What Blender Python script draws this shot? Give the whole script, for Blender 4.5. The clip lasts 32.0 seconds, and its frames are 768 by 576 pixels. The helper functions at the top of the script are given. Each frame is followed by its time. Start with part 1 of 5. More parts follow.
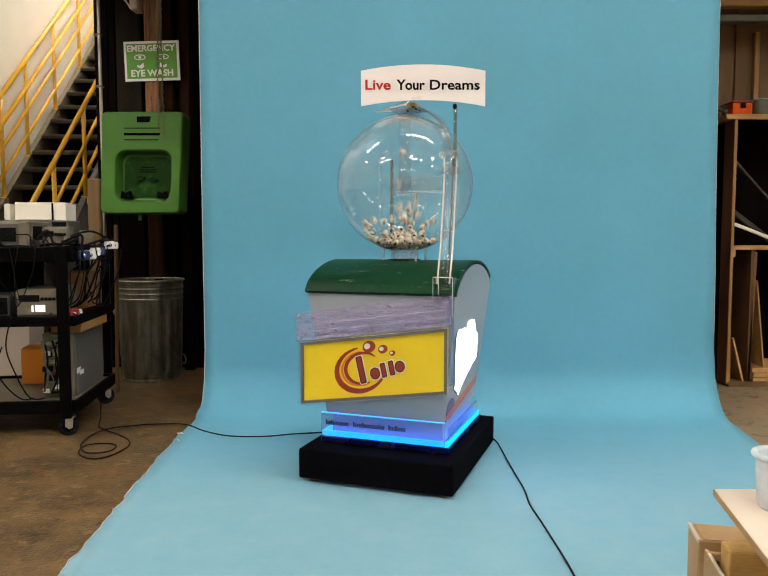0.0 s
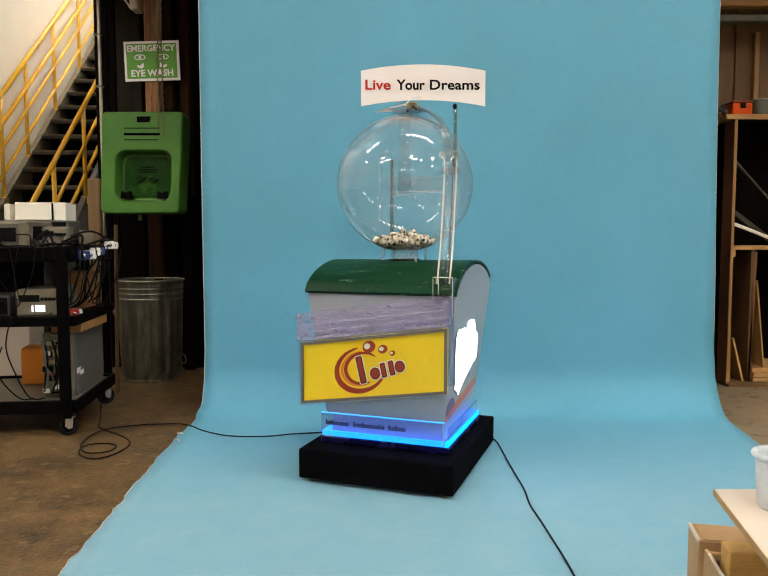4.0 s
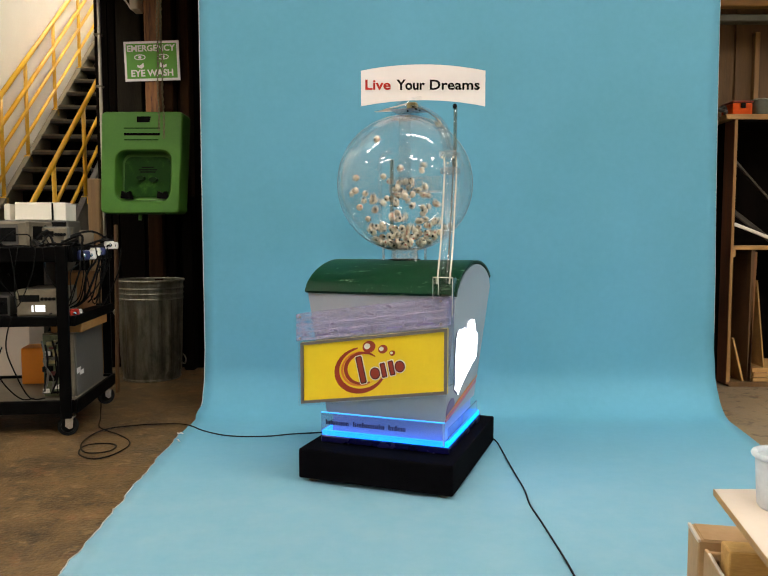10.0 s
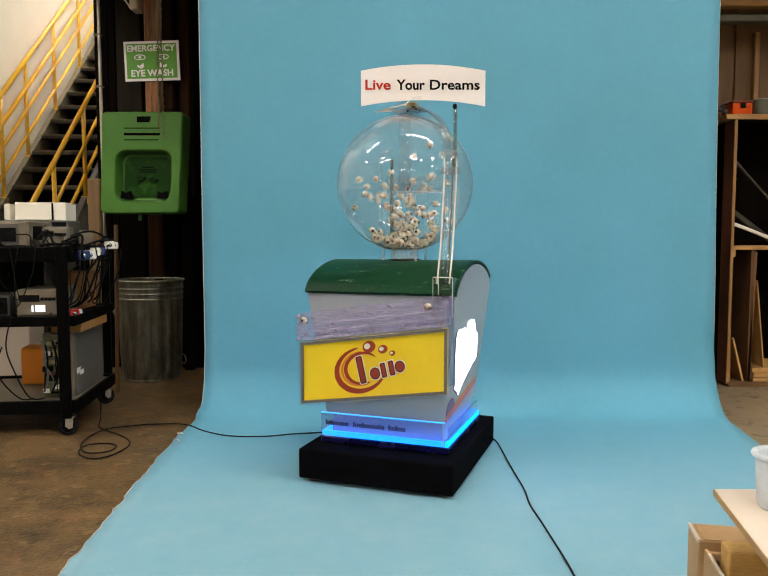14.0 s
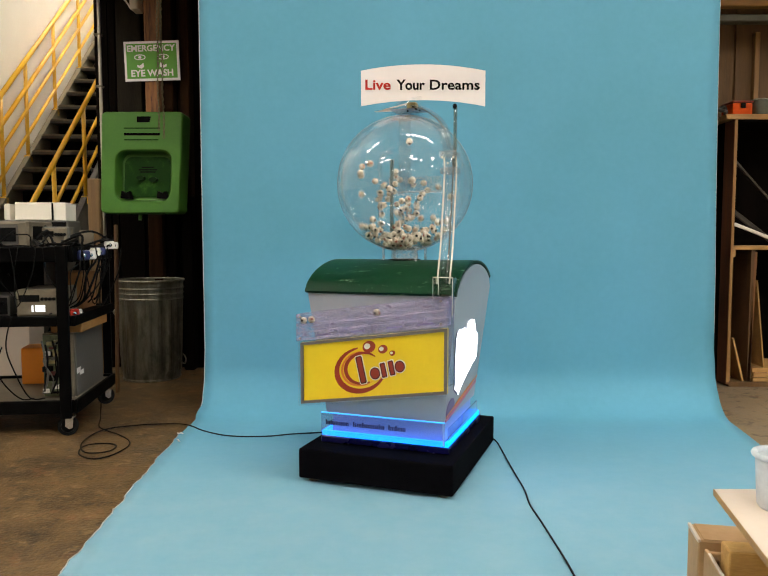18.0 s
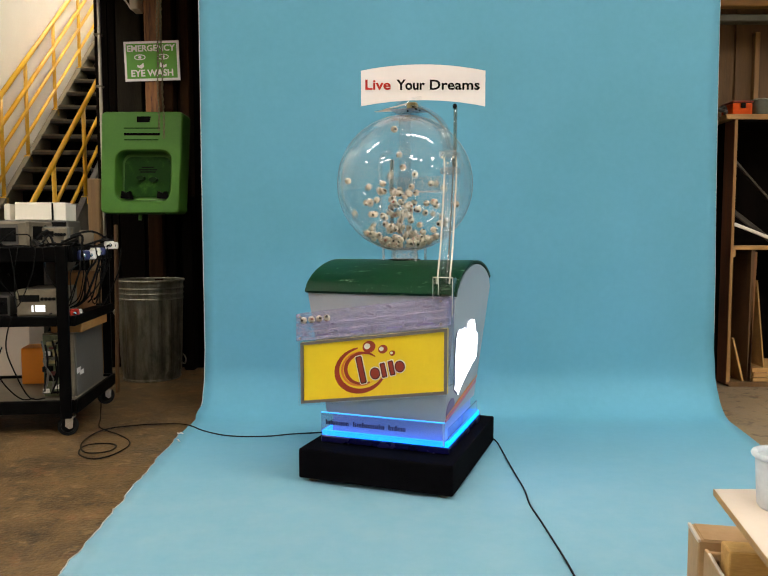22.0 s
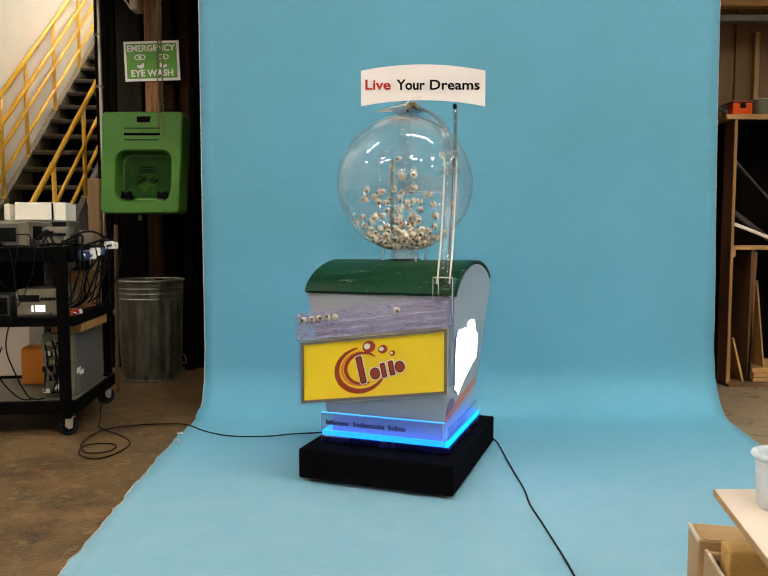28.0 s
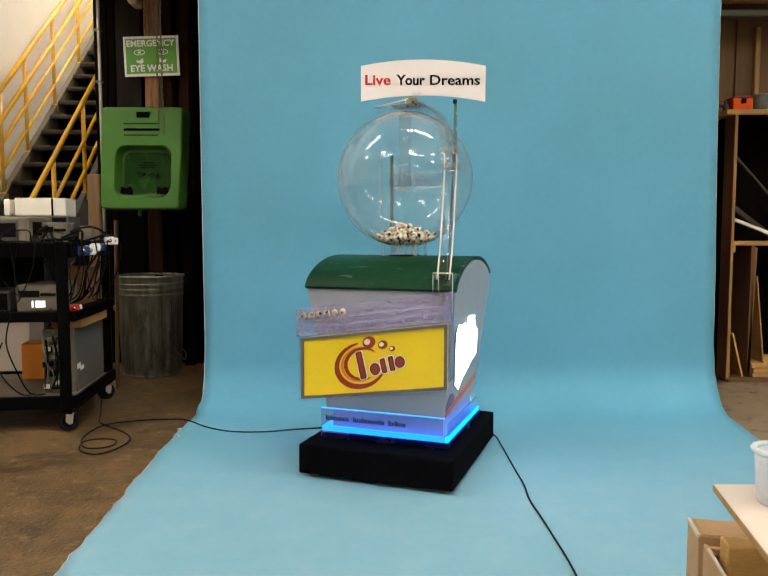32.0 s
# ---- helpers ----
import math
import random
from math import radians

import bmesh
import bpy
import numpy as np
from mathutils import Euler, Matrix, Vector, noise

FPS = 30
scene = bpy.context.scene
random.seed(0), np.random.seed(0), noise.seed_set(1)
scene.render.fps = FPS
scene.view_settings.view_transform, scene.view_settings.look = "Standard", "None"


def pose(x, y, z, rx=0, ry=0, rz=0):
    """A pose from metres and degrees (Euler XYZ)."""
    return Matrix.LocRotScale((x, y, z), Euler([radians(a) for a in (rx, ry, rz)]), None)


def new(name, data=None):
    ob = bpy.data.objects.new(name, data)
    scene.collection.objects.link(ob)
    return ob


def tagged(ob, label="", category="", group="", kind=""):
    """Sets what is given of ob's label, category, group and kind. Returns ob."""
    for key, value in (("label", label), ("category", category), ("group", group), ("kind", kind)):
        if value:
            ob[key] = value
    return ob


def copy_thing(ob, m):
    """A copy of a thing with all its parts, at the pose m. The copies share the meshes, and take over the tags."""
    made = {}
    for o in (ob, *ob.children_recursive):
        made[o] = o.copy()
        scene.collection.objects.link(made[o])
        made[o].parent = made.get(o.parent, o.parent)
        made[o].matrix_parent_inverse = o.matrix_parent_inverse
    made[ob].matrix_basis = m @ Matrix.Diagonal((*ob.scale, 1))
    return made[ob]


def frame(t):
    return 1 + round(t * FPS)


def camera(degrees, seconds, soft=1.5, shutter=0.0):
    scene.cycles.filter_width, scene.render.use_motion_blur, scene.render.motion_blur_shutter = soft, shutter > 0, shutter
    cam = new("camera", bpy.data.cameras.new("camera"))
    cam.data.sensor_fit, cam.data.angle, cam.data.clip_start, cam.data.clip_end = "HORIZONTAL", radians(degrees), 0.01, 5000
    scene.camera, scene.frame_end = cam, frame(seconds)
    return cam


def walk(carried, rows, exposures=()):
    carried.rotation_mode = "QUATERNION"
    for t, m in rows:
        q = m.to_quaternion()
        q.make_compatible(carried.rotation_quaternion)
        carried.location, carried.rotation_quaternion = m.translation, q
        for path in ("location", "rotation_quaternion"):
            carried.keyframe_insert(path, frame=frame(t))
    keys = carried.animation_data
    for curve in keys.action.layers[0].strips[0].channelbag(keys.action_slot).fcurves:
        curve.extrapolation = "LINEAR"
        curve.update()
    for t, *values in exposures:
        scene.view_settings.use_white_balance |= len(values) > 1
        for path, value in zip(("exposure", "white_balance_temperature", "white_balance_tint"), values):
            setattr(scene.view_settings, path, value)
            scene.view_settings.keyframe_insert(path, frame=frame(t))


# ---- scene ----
cam = camera(57.46, 32.0, soft=1.2, shutter=0.5)


def eye_tilt(down):
    """The standing camera, tilted down by that many degrees."""
    return pose(0, 0, 0.98, 90 - down)


walk(cam, [(0.0, eye_tilt(4.12)), (31.1, eye_tilt(4.12)), (31.4, eye_tilt(4.17)),
           (31.9, eye_tilt(4.18)), (32.0, eye_tilt(4.48))])

# ---- light ----
world = bpy.data.worlds.new("hall_air")
scene.world = world
world.use_nodes = True
world.node_tree.nodes["Background"].inputs[0].default_value = (0.9, 0.85, 0.75, 1)
world.node_tree.nodes["Background"].inputs[1].default_value = 0.02
scene.view_settings.exposure = 0.0
PANEL_LIGHT = 41.5


# ---- materials ----
def surface(name, col, col2=None, scale=6.0, rough=0.6, metal=0.0, bump=0.1, grain=60.0, spread=0.25,
            stretch=(1, 1, 1), spec=0.5, coat=0.0, vary=0.0):
    """Two scales of tone, uneven gloss and a fine relief."""
    m = bpy.data.materials.new(name)
    m.use_nodes = True
    nt = m.node_tree
    b = nt.nodes["Principled BSDF"]
    col2 = col2 or tuple(c * 0.75 for c in col)
    tc = nt.nodes.new("ShaderNodeTexCoord")
    mp = nt.nodes.new("ShaderNodeMapping")
    mp.inputs["Scale"].default_value = stretch
    nt.links.new(tc.outputs["Object"], mp.inputs[0])
    n1 = nt.nodes.new("ShaderNodeTexNoise")
    n1.inputs["Scale"].default_value, n1.inputs["Detail"].default_value = scale, 5
    n2 = nt.nodes.new("ShaderNodeTexNoise")
    n2.inputs["Scale"].default_value, n2.inputs["Detail"].default_value = grain, 3
    for n in (n1, n2):
        nt.links.new(mp.outputs[0], n.inputs["Vector"])
    add = nt.nodes.new("ShaderNodeMath")
    add.operation = "MULTIPLY_ADD"
    add.inputs[1].default_value = 0.35
    nt.links.new(n2.outputs[0], add.inputs[0])
    nt.links.new(n1.outputs[0], add.inputs[2])
    ramp = nt.nodes.new("ShaderNodeValToRGB")
    ramp.color_ramp.elements[0].position, ramp.color_ramp.elements[1].position = 0.67 - spread, 0.67 + spread
    ramp.color_ramp.elements[0].color, ramp.color_ramp.elements[1].color = (*col2, 1), (*col, 1)
    nt.links.new(add.outputs[0], ramp.inputs[0])
    tone = ramp.outputs[0]
    if vary:
        oi = nt.nodes.new("ShaderNodeObjectInfo")
        hsv = nt.nodes.new("ShaderNodeHueSaturation")
        mr = nt.nodes.new("ShaderNodeMapRange")
        mr.inputs[3].default_value, mr.inputs[4].default_value = 1 - vary, 1 + vary
        nt.links.new(oi.outputs["Random"], mr.inputs[0])
        nt.links.new(mr.outputs[0], hsv.inputs["Value"])
        nt.links.new(tone, hsv.inputs["Color"])
        tone = hsv.outputs[0]
    nt.links.new(tone, b.inputs["Base Color"])
    rr = nt.nodes.new("ShaderNodeMapRange")
    rr.inputs[3].default_value, rr.inputs[4].default_value = max(0.02, rough - 0.1), min(1, rough + 0.12)
    nt.links.new(n1.outputs[0], rr.inputs[0])
    nt.links.new(rr.outputs[0], b.inputs["Roughness"])
    b.inputs["Metallic"].default_value = metal
    b.inputs["Specular IOR Level"].default_value = spec
    b.inputs["Coat Weight"].default_value = coat
    if bump:
        bp = nt.nodes.new("ShaderNodeBump")
        bp.inputs["Strength"].default_value, bp.inputs["Distance"].default_value = bump, 0.01
        nt.links.new(n2.outputs[0], bp.inputs["Height"])
        nt.links.new(bp.outputs[0], b.inputs["Normal"])
    return m


def glow(name, col, strength):
    m = bpy.data.materials.new(name)
    m.use_nodes = True
    b = m.node_tree.nodes["Principled BSDF"]
    b.inputs["Base Color"].default_value = (*col, 1)
    b.inputs["Emission Color"].default_value = (*col, 1)
    b.inputs["Emission Strength"].default_value = strength
    b.inputs["Roughness"].default_value = 0.4
    return m


def clear(name, col=(0.97, 0.98, 0.98), rough=0.0, ior=1.45):
    m = bpy.data.materials.new(name)
    m.use_nodes = True
    b = m.node_tree.nodes["Principled BSDF"]
    b.inputs["Base Color"].default_value = (*col, 1)
    b.inputs["Transmission Weight"].default_value = 1
    b.inputs["Roughness"].default_value = rough
    b.inputs["IOR"].default_value = ior
    return m


def pane_plastic(name, tint, least, most, rough=0.02):
    """Thin clear plastic: see-through, with gloss that grows towards a glancing view."""
    m = bpy.data.materials.new(name)
    m.use_nodes = True
    nt = m.node_tree
    nt.nodes.clear()
    out = nt.nodes.new("ShaderNodeOutputMaterial")
    mix = nt.nodes.new("ShaderNodeMixShader")
    see = nt.nodes.new("ShaderNodeBsdfTransparent")
    see.inputs[0].default_value = (*tint, 1)
    gloss = nt.nodes.new("ShaderNodeBsdfGlossy")
    gloss.inputs["Roughness"].default_value = rough
    lw = nt.nodes.new("ShaderNodeLayerWeight")
    pw = nt.nodes.new("ShaderNodeMath")
    pw.operation = "POWER"
    pw.inputs[1].default_value = 3.0
    mr = nt.nodes.new("ShaderNodeMapRange")
    mr.inputs[3].default_value, mr.inputs[4].default_value = least, most
    nt.links.new(lw.outputs["Facing"], pw.inputs[0])
    nt.links.new(pw.outputs[0], mr.inputs[0])
    nt.links.new(mr.outputs[0], mix.inputs[0])
    nt.links.new(see.outputs[0], mix.inputs[1])
    nt.links.new(gloss.outputs[0], mix.inputs[2])
    nt.links.new(mix.outputs[0], out.inputs[0])
    return m


def haze_rim(m, least, most, rough):
    """Pale rim haze, put in as a soft gloss that grows towards a glancing view."""
    nt = m.node_tree
    out = [n for n in nt.nodes if n.type == "OUTPUT_MATERIAL"][0]
    old = out.inputs[0].links[0].from_socket
    gloss = nt.nodes.new("ShaderNodeBsdfGlossy")
    gloss.inputs["Roughness"].default_value = rough
    lw = nt.nodes.new("ShaderNodeLayerWeight")
    pw = nt.nodes.new("ShaderNodeMath")
    pw.operation = "POWER"
    pw.inputs[1].default_value = 3.5
    mr = nt.nodes.new("ShaderNodeMapRange")
    mr.inputs[3].default_value, mr.inputs[4].default_value = least, most
    mix = nt.nodes.new("ShaderNodeMixShader")
    nt.links.new(lw.outputs["Facing"], pw.inputs[0])
    nt.links.new(pw.outputs[0], mr.inputs[0])
    nt.links.new(mr.outputs[0], mix.inputs[0])
    nt.links.new(old, mix.inputs[1])
    nt.links.new(gloss.outputs[0], mix.inputs[2])
    nt.links.new(mix.outputs[0], out.inputs[0])


def frosted(name, col, tint, least, most, scale, stretch):
    """Scratched plastic: clear in places, milky in streaks."""
    m = pane_plastic(name, tint, 0.03, 0.5, 0.1)
    nt = m.node_tree
    out = [n for n in nt.nodes if n.type == "OUTPUT_MATERIAL"][0]
    old = out.inputs[0].links[0].from_socket
    tc = nt.nodes.new("ShaderNodeTexCoord")
    mp = nt.nodes.new("ShaderNodeMapping")
    mp.inputs["Scale"].default_value = stretch
    nt.links.new(tc.outputs["Object"], mp.inputs[0])
    n = nt.nodes.new("ShaderNodeTexNoise")
    n.inputs["Scale"].default_value, n.inputs["Detail"].default_value, n.inputs["Roughness"].default_value = scale, 6, 0.65
    nt.links.new(mp.outputs[0], n.inputs["Vector"])
    r = nt.nodes.new("ShaderNodeMapRange")
    r.inputs[1].default_value, r.inputs[2].default_value, r.inputs[3].default_value, r.inputs[4].default_value = 0.38, 0.64, least, most
    nt.links.new(n.outputs[0], r.inputs[0])
    d = nt.nodes.new("ShaderNodeBsdfDiffuse")
    d.inputs[0].default_value = (*col, 1)
    mix = nt.nodes.new("ShaderNodeMixShader")
    nt.links.new(r.outputs[0], mix.inputs[0])
    nt.links.new(old, mix.inputs[1])
    nt.links.new(d.outputs[0], mix.inputs[2])
    nt.links.new(mix.outputs[0], out.inputs[0])
    return m


def floor_paint():
    """Worn brown concrete: broad stains, pale scuffs, fine grit."""
    m = surface("concrete", (0.130, 0.075, 0.025), (0.050, 0.027, 0.009), 2.6, 0.5, 0, 0.5, 70, 0.13)
    nt = m.node_tree
    b = nt.nodes["Principled BSDF"]
    old = b.inputs["Base Color"].links[0].from_socket
    tc = [n for n in nt.nodes if n.type == "TEX_COORD"][0]
    n = nt.nodes.new("ShaderNodeTexNoise")
    n.inputs["Scale"].default_value, n.inputs["Detail"].default_value, n.inputs["Roughness"].default_value = 8.0, 12, 0.82
    nt.links.new(tc.outputs["Object"], n.inputs["Vector"])
    r = nt.nodes.new("ShaderNodeValToRGB")
    r.color_ramp.elements[0].position, r.color_ramp.elements[1].position = 0.50, 0.66
    nt.links.new(n.outputs[0], r.inputs[0])
    mx = nt.nodes.new("ShaderNodeMix")
    mx.data_type = "RGBA"
    mx.inputs["B"].default_value = (0.175, 0.108, 0.045, 1)
    nt.links.new(r.outputs[0], mx.inputs["Factor"])
    nt.links.new(old, mx.inputs["A"])
    # Paler towards the rack: the brighter light on that side is in the colour.
    sep = nt.nodes.new("ShaderNodeSeparateXYZ")
    nt.links.new(tc.outputs["Object"], sep.inputs[0])
    lit_side = nt.nodes.new("ShaderNodeMath")
    lit_side.operation = "MULTIPLY_ADD"
    lit_side.inputs[1].default_value = 0.9
    nt.links.new(n.outputs[0], lit_side.inputs[0])
    nt.links.new(sep.outputs[0], lit_side.inputs[2])
    edge = nt.nodes.new("ShaderNodeMapRange")
    edge.inputs[1].default_value, edge.inputs[2].default_value, edge.inputs[3].default_value, edge.inputs[4].default_value = 1.5, 2.1, 0.0, 0.85
    nt.links.new(lit_side.outputs[0], edge.inputs[0])
    mb = nt.nodes.new("ShaderNodeMix")
    mb.data_type = "RGBA"
    mb.inputs["B"].default_value = (0.25, 0.185, 0.115, 1)
    nt.links.new(edge.outputs[0], mb.inputs["Factor"])
    nt.links.new(mx.outputs["Result"], mb.inputs["A"])
    nt.links.new(mb.outputs["Result"], b.inputs["Base Color"])
    return m


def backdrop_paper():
    """Blue seamless paper; a mottled paler, greyer tone grows over its floor run towards the front."""
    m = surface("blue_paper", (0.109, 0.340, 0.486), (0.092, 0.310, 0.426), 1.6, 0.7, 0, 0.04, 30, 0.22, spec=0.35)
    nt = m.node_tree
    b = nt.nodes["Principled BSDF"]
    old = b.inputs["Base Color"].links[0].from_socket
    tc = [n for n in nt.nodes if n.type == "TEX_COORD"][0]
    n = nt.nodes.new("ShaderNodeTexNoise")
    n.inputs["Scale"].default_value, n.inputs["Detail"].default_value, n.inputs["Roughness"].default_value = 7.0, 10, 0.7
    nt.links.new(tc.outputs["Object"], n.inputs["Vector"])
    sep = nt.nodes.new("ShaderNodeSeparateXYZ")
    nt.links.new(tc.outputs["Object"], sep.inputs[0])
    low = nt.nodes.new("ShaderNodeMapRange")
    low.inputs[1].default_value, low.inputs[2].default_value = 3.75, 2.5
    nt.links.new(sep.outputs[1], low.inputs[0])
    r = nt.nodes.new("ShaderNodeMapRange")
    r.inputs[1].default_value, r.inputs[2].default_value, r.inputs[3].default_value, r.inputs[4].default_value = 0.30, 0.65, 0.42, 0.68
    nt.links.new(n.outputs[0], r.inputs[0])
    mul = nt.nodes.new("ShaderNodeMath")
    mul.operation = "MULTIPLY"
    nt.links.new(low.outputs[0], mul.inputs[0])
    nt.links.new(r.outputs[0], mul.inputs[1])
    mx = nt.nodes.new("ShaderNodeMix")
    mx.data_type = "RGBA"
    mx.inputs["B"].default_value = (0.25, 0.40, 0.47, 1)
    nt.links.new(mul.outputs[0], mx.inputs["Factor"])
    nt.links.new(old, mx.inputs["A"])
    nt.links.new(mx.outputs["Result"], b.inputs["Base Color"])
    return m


def scuffed(m, tone, scale, stretch, least, most):
    """Worn streaks of another tone over a surface."""
    nt = m.node_tree
    b = nt.nodes["Principled BSDF"]
    old = b.inputs["Base Color"].links[0].from_socket
    tc = [n for n in nt.nodes if n.type == "TEX_COORD"][0]
    mp = nt.nodes.new("ShaderNodeMapping")
    mp.inputs["Scale"].default_value = stretch
    nt.links.new(tc.outputs["Object"], mp.inputs[0])
    n = nt.nodes.new("ShaderNodeTexNoise")
    n.inputs["Scale"].default_value, n.inputs["Detail"].default_value, n.inputs["Roughness"].default_value = scale, 9, 0.72
    nt.links.new(mp.outputs[0], n.inputs["Vector"])
    r = nt.nodes.new("ShaderNodeMapRange")
    r.inputs[1].default_value, r.inputs[2].default_value = least, most
    nt.links.new(n.outputs[0], r.inputs[0])
    mx = nt.nodes.new("ShaderNodeMix")
    mx.data_type = "RGBA"
    mx.inputs["B"].default_value = (*tone, 1)
    nt.links.new(r.outputs[0], mx.inputs["Factor"])
    nt.links.new(old, mx.inputs["A"])
    nt.links.new(mx.outputs["Result"], b.inputs["Base Color"])
    return m


M_FLOOR = floor_paint()
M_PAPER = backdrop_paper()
M_PALEPAPER = surface("torn_paper_core", (0.55, 0.60, 0.60), (0.38, 0.42, 0.42), 30, 0.8, 0, 0.1)
M_CREAM = surface("cream_wall", (0.84, 0.77, 0.64), (0.77, 0.70, 0.57), 1.5, 0.8, 0, 0.1, 40)
M_CEIL = surface("ceiling_paint", (0.75, 0.72, 0.66), None, 2, 0.9)
# Near-black tone; shade under the gallery and in gaps is in the colour.
M_DARK = surface("shade_dark_board", (0.0055, 0.0038, 0.0028), (0.002, 0.0014, 0.001), 3, 0.9, 0, 0.2, 30, stretch=(4, 4, 0.5), spec=0.03)
M_DUSK = surface("olive_dark_board", (0.022, 0.018, 0.012), (0.009, 0.007, 0.005), 3, 0.8, 0, 0.25, 30, stretch=(4, 4, 0.5), spec=0.1)
M_POST = surface("brown_timber", (0.30, 0.122, 0.030), (0.13, 0.048, 0.013), 5, 0.65, 0, 0.25, 50, stretch=(6, 6, 0.4))
M_OLDWOOD = surface("weathered_timber", (0.20, 0.112, 0.042), (0.11, 0.06, 0.022), 5, 0.7, 0, 0.25, 50, stretch=(6, 6, 0.4))
# Dark brown timber tone with the surrounding shade put into it.
M_DPLY = surface("shade_dark_timber", (0.028, 0.0125, 0.005), (0.011, 0.005, 0.002), 4, 0.8, 0, 0.25, 40, stretch=(6, 6, 0.4), spec=0.06)
M_WOOD = surface("raw_pine", (0.48, 0.27, 0.09), (0.33, 0.17, 0.052), 5, 0.6, 0, 0.2, 40, stretch=(1, 6, 6), vary=0.12)
M_SAWN = surface("sawn_yellow_pine", (0.60, 0.37, 0.12), (0.40, 0.22, 0.06), 5, 0.6, 0, 0.25, 40, stretch=(1, 6, 6), vary=0.12)
M_OLIVED = surface("olive_grey_steel", (0.10, 0.10, 0.065), (0.06, 0.06, 0.04), 6, 0.5, 0.1, 0.1, 50)
M_REDDISH = surface("red_brown_timber", (0.165, 0.055, 0.018), (0.08, 0.026, 0.010), 5, 0.7, 0, 0.2, 40, stretch=(6, 6, 0.5))
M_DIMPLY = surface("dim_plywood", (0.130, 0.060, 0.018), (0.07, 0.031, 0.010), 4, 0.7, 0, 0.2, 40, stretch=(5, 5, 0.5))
M_BARS = surface("rusty_dark_steel", (0.045, 0.036, 0.024), (0.016, 0.012, 0.008), 14, 0.6, 0.2, 0.2, 60)
M_WOODV = surface("raw_pine_upright", (0.34, 0.18, 0.055), (0.20, 0.095, 0.028), 5, 0.6, 0, 0.2, 40, stretch=(6, 6, 0.6), vary=0.15)
M_PLY = surface("old_plywood", (0.15, 0.074, 0.018), (0.075, 0.035, 0.009), 3, 0.7, 0, 0.2, 30, stretch=(5, 5, 0.5))
M_YELLOW = surface("yellow_rail_paint", (0.82, 0.47, 0.020), (0.66, 0.33, 0.012), 6, 0.32, 0, 0.08, 50)
M_TREAD = surface("dark_steel", (0.060, 0.050, 0.038), (0.030, 0.025, 0.019), 6, 0.6, 0.2, 0.2, 60)
M_STRINGER = surface("grey_steel", (0.20, 0.165, 0.10), (0.115, 0.093, 0.056), 5, 0.5, 0.1, 0.1, 50)
M_PIPE = surface("pale_steel", (0.42, 0.38, 0.31), (0.28, 0.25, 0.19), 5, 0.45, 0.2, 0.1, 50)
M_NOSE = surface("worn_step_edge", (0.15, 0.125, 0.085), (0.07, 0.056, 0.036), 9, 0.65, 0.0, 0.2, 50, spec=0.2)
M_KRAFT = surface("pale_brown_board", (0.50, 0.315, 0.155), (0.38, 0.225, 0.10), 5, 0.7, 0, 0.12, 50)
M_BLACK = surface("black_enamel", (0.0024, 0.0023, 0.0023), (0.0012, 0.0011, 0.0012), 8, 0.5, 0, 0.1, 70, spec=0.035)
M_CARPET = surface("black_base_cloth", (0.0038, 0.0032, 0.0045), (0.0014, 0.0013, 0.0018), 12, 0.9, 0, 0.4, 300, spec=0.03)
M_RUBBER = surface("black_rubber", (0.007, 0.007, 0.0075), None, 8, 0.6, spec=0.12)
M_CHROME = surface("chrome", (0.75, 0.75, 0.76), (0.6, 0.6, 0.6), 8, 0.14, 1.0, 0.02, 60)
M_GALV = surface("galvanised_steel", (0.37, 0.355, 0.28), (0.16, 0.15, 0.11), 9, 0.33, 0.65, 0.08, 60, 0.22, stretch=(3, 3, 0.6))
M_LID = surface("green_gloss_paint", (0.003, 0.036, 0.013), (0.0015, 0.021, 0.008), 4, 0.40, 0, 0.05, 40, spec=0.09)
M_CAB = surface("white_lilac_laminate", (0.352, 0.388, 0.448), (0.322, 0.352, 0.412), 3, 0.35, 0, 0.02, 60)
M_SIGNW = surface("white_sign_board", (0.86, 0.80, 0.78), (0.82, 0.76, 0.745), 3, 0.4, 0, 0.01)
M_RED = surface("red_print", (0.52, 0.035, 0.025), (0.45, 0.03, 0.02), 6, 0.7, 0, 0, spec=0.15)
M_INK = surface("black_print", (0.006, 0.006, 0.006), None, 6, 0.75, 0, 0, spec=0.06)
M_SUNNY = surface("yellow_print", (0.82, 0.58, 0.018), (0.76, 0.52, 0.013), 5, 0.35, 0, 0.01)
M_ORANGE = surface("orange_print", (0.80, 0.25, 0.03), None, 6, 0.4, 0, 0)
M_BROWNRED = surface("brick_red_print", (0.30, 0.03, 0.010), (0.25, 0.024, 0.008), 6, 0.4, 0, 0)
M_WHITE = surface("white_print", (0.84, 0.80, 0.76), None, 6, 0.45, 0, 0)
M_FRAME = surface("grey_frame", (0.17, 0.145, 0.135), (0.12, 0.10, 0.095), 8, 0.45, 0.2, 0.05)
M_PURPLE = surface("purple_print", (0.16, 0.10, 0.26), None, 6, 0.4, 0, 0)
M_PINK = surface("pink_print", (0.62, 0.16, 0.26), None, 6, 0.4, 0, 0)
M_BALL = surface("ivory_ball", (0.60, 0.53, 0.41), (0.33, 0.26, 0.175), 60, 0.35, 0, 0.02, 200, 0.1, vary=0.16)
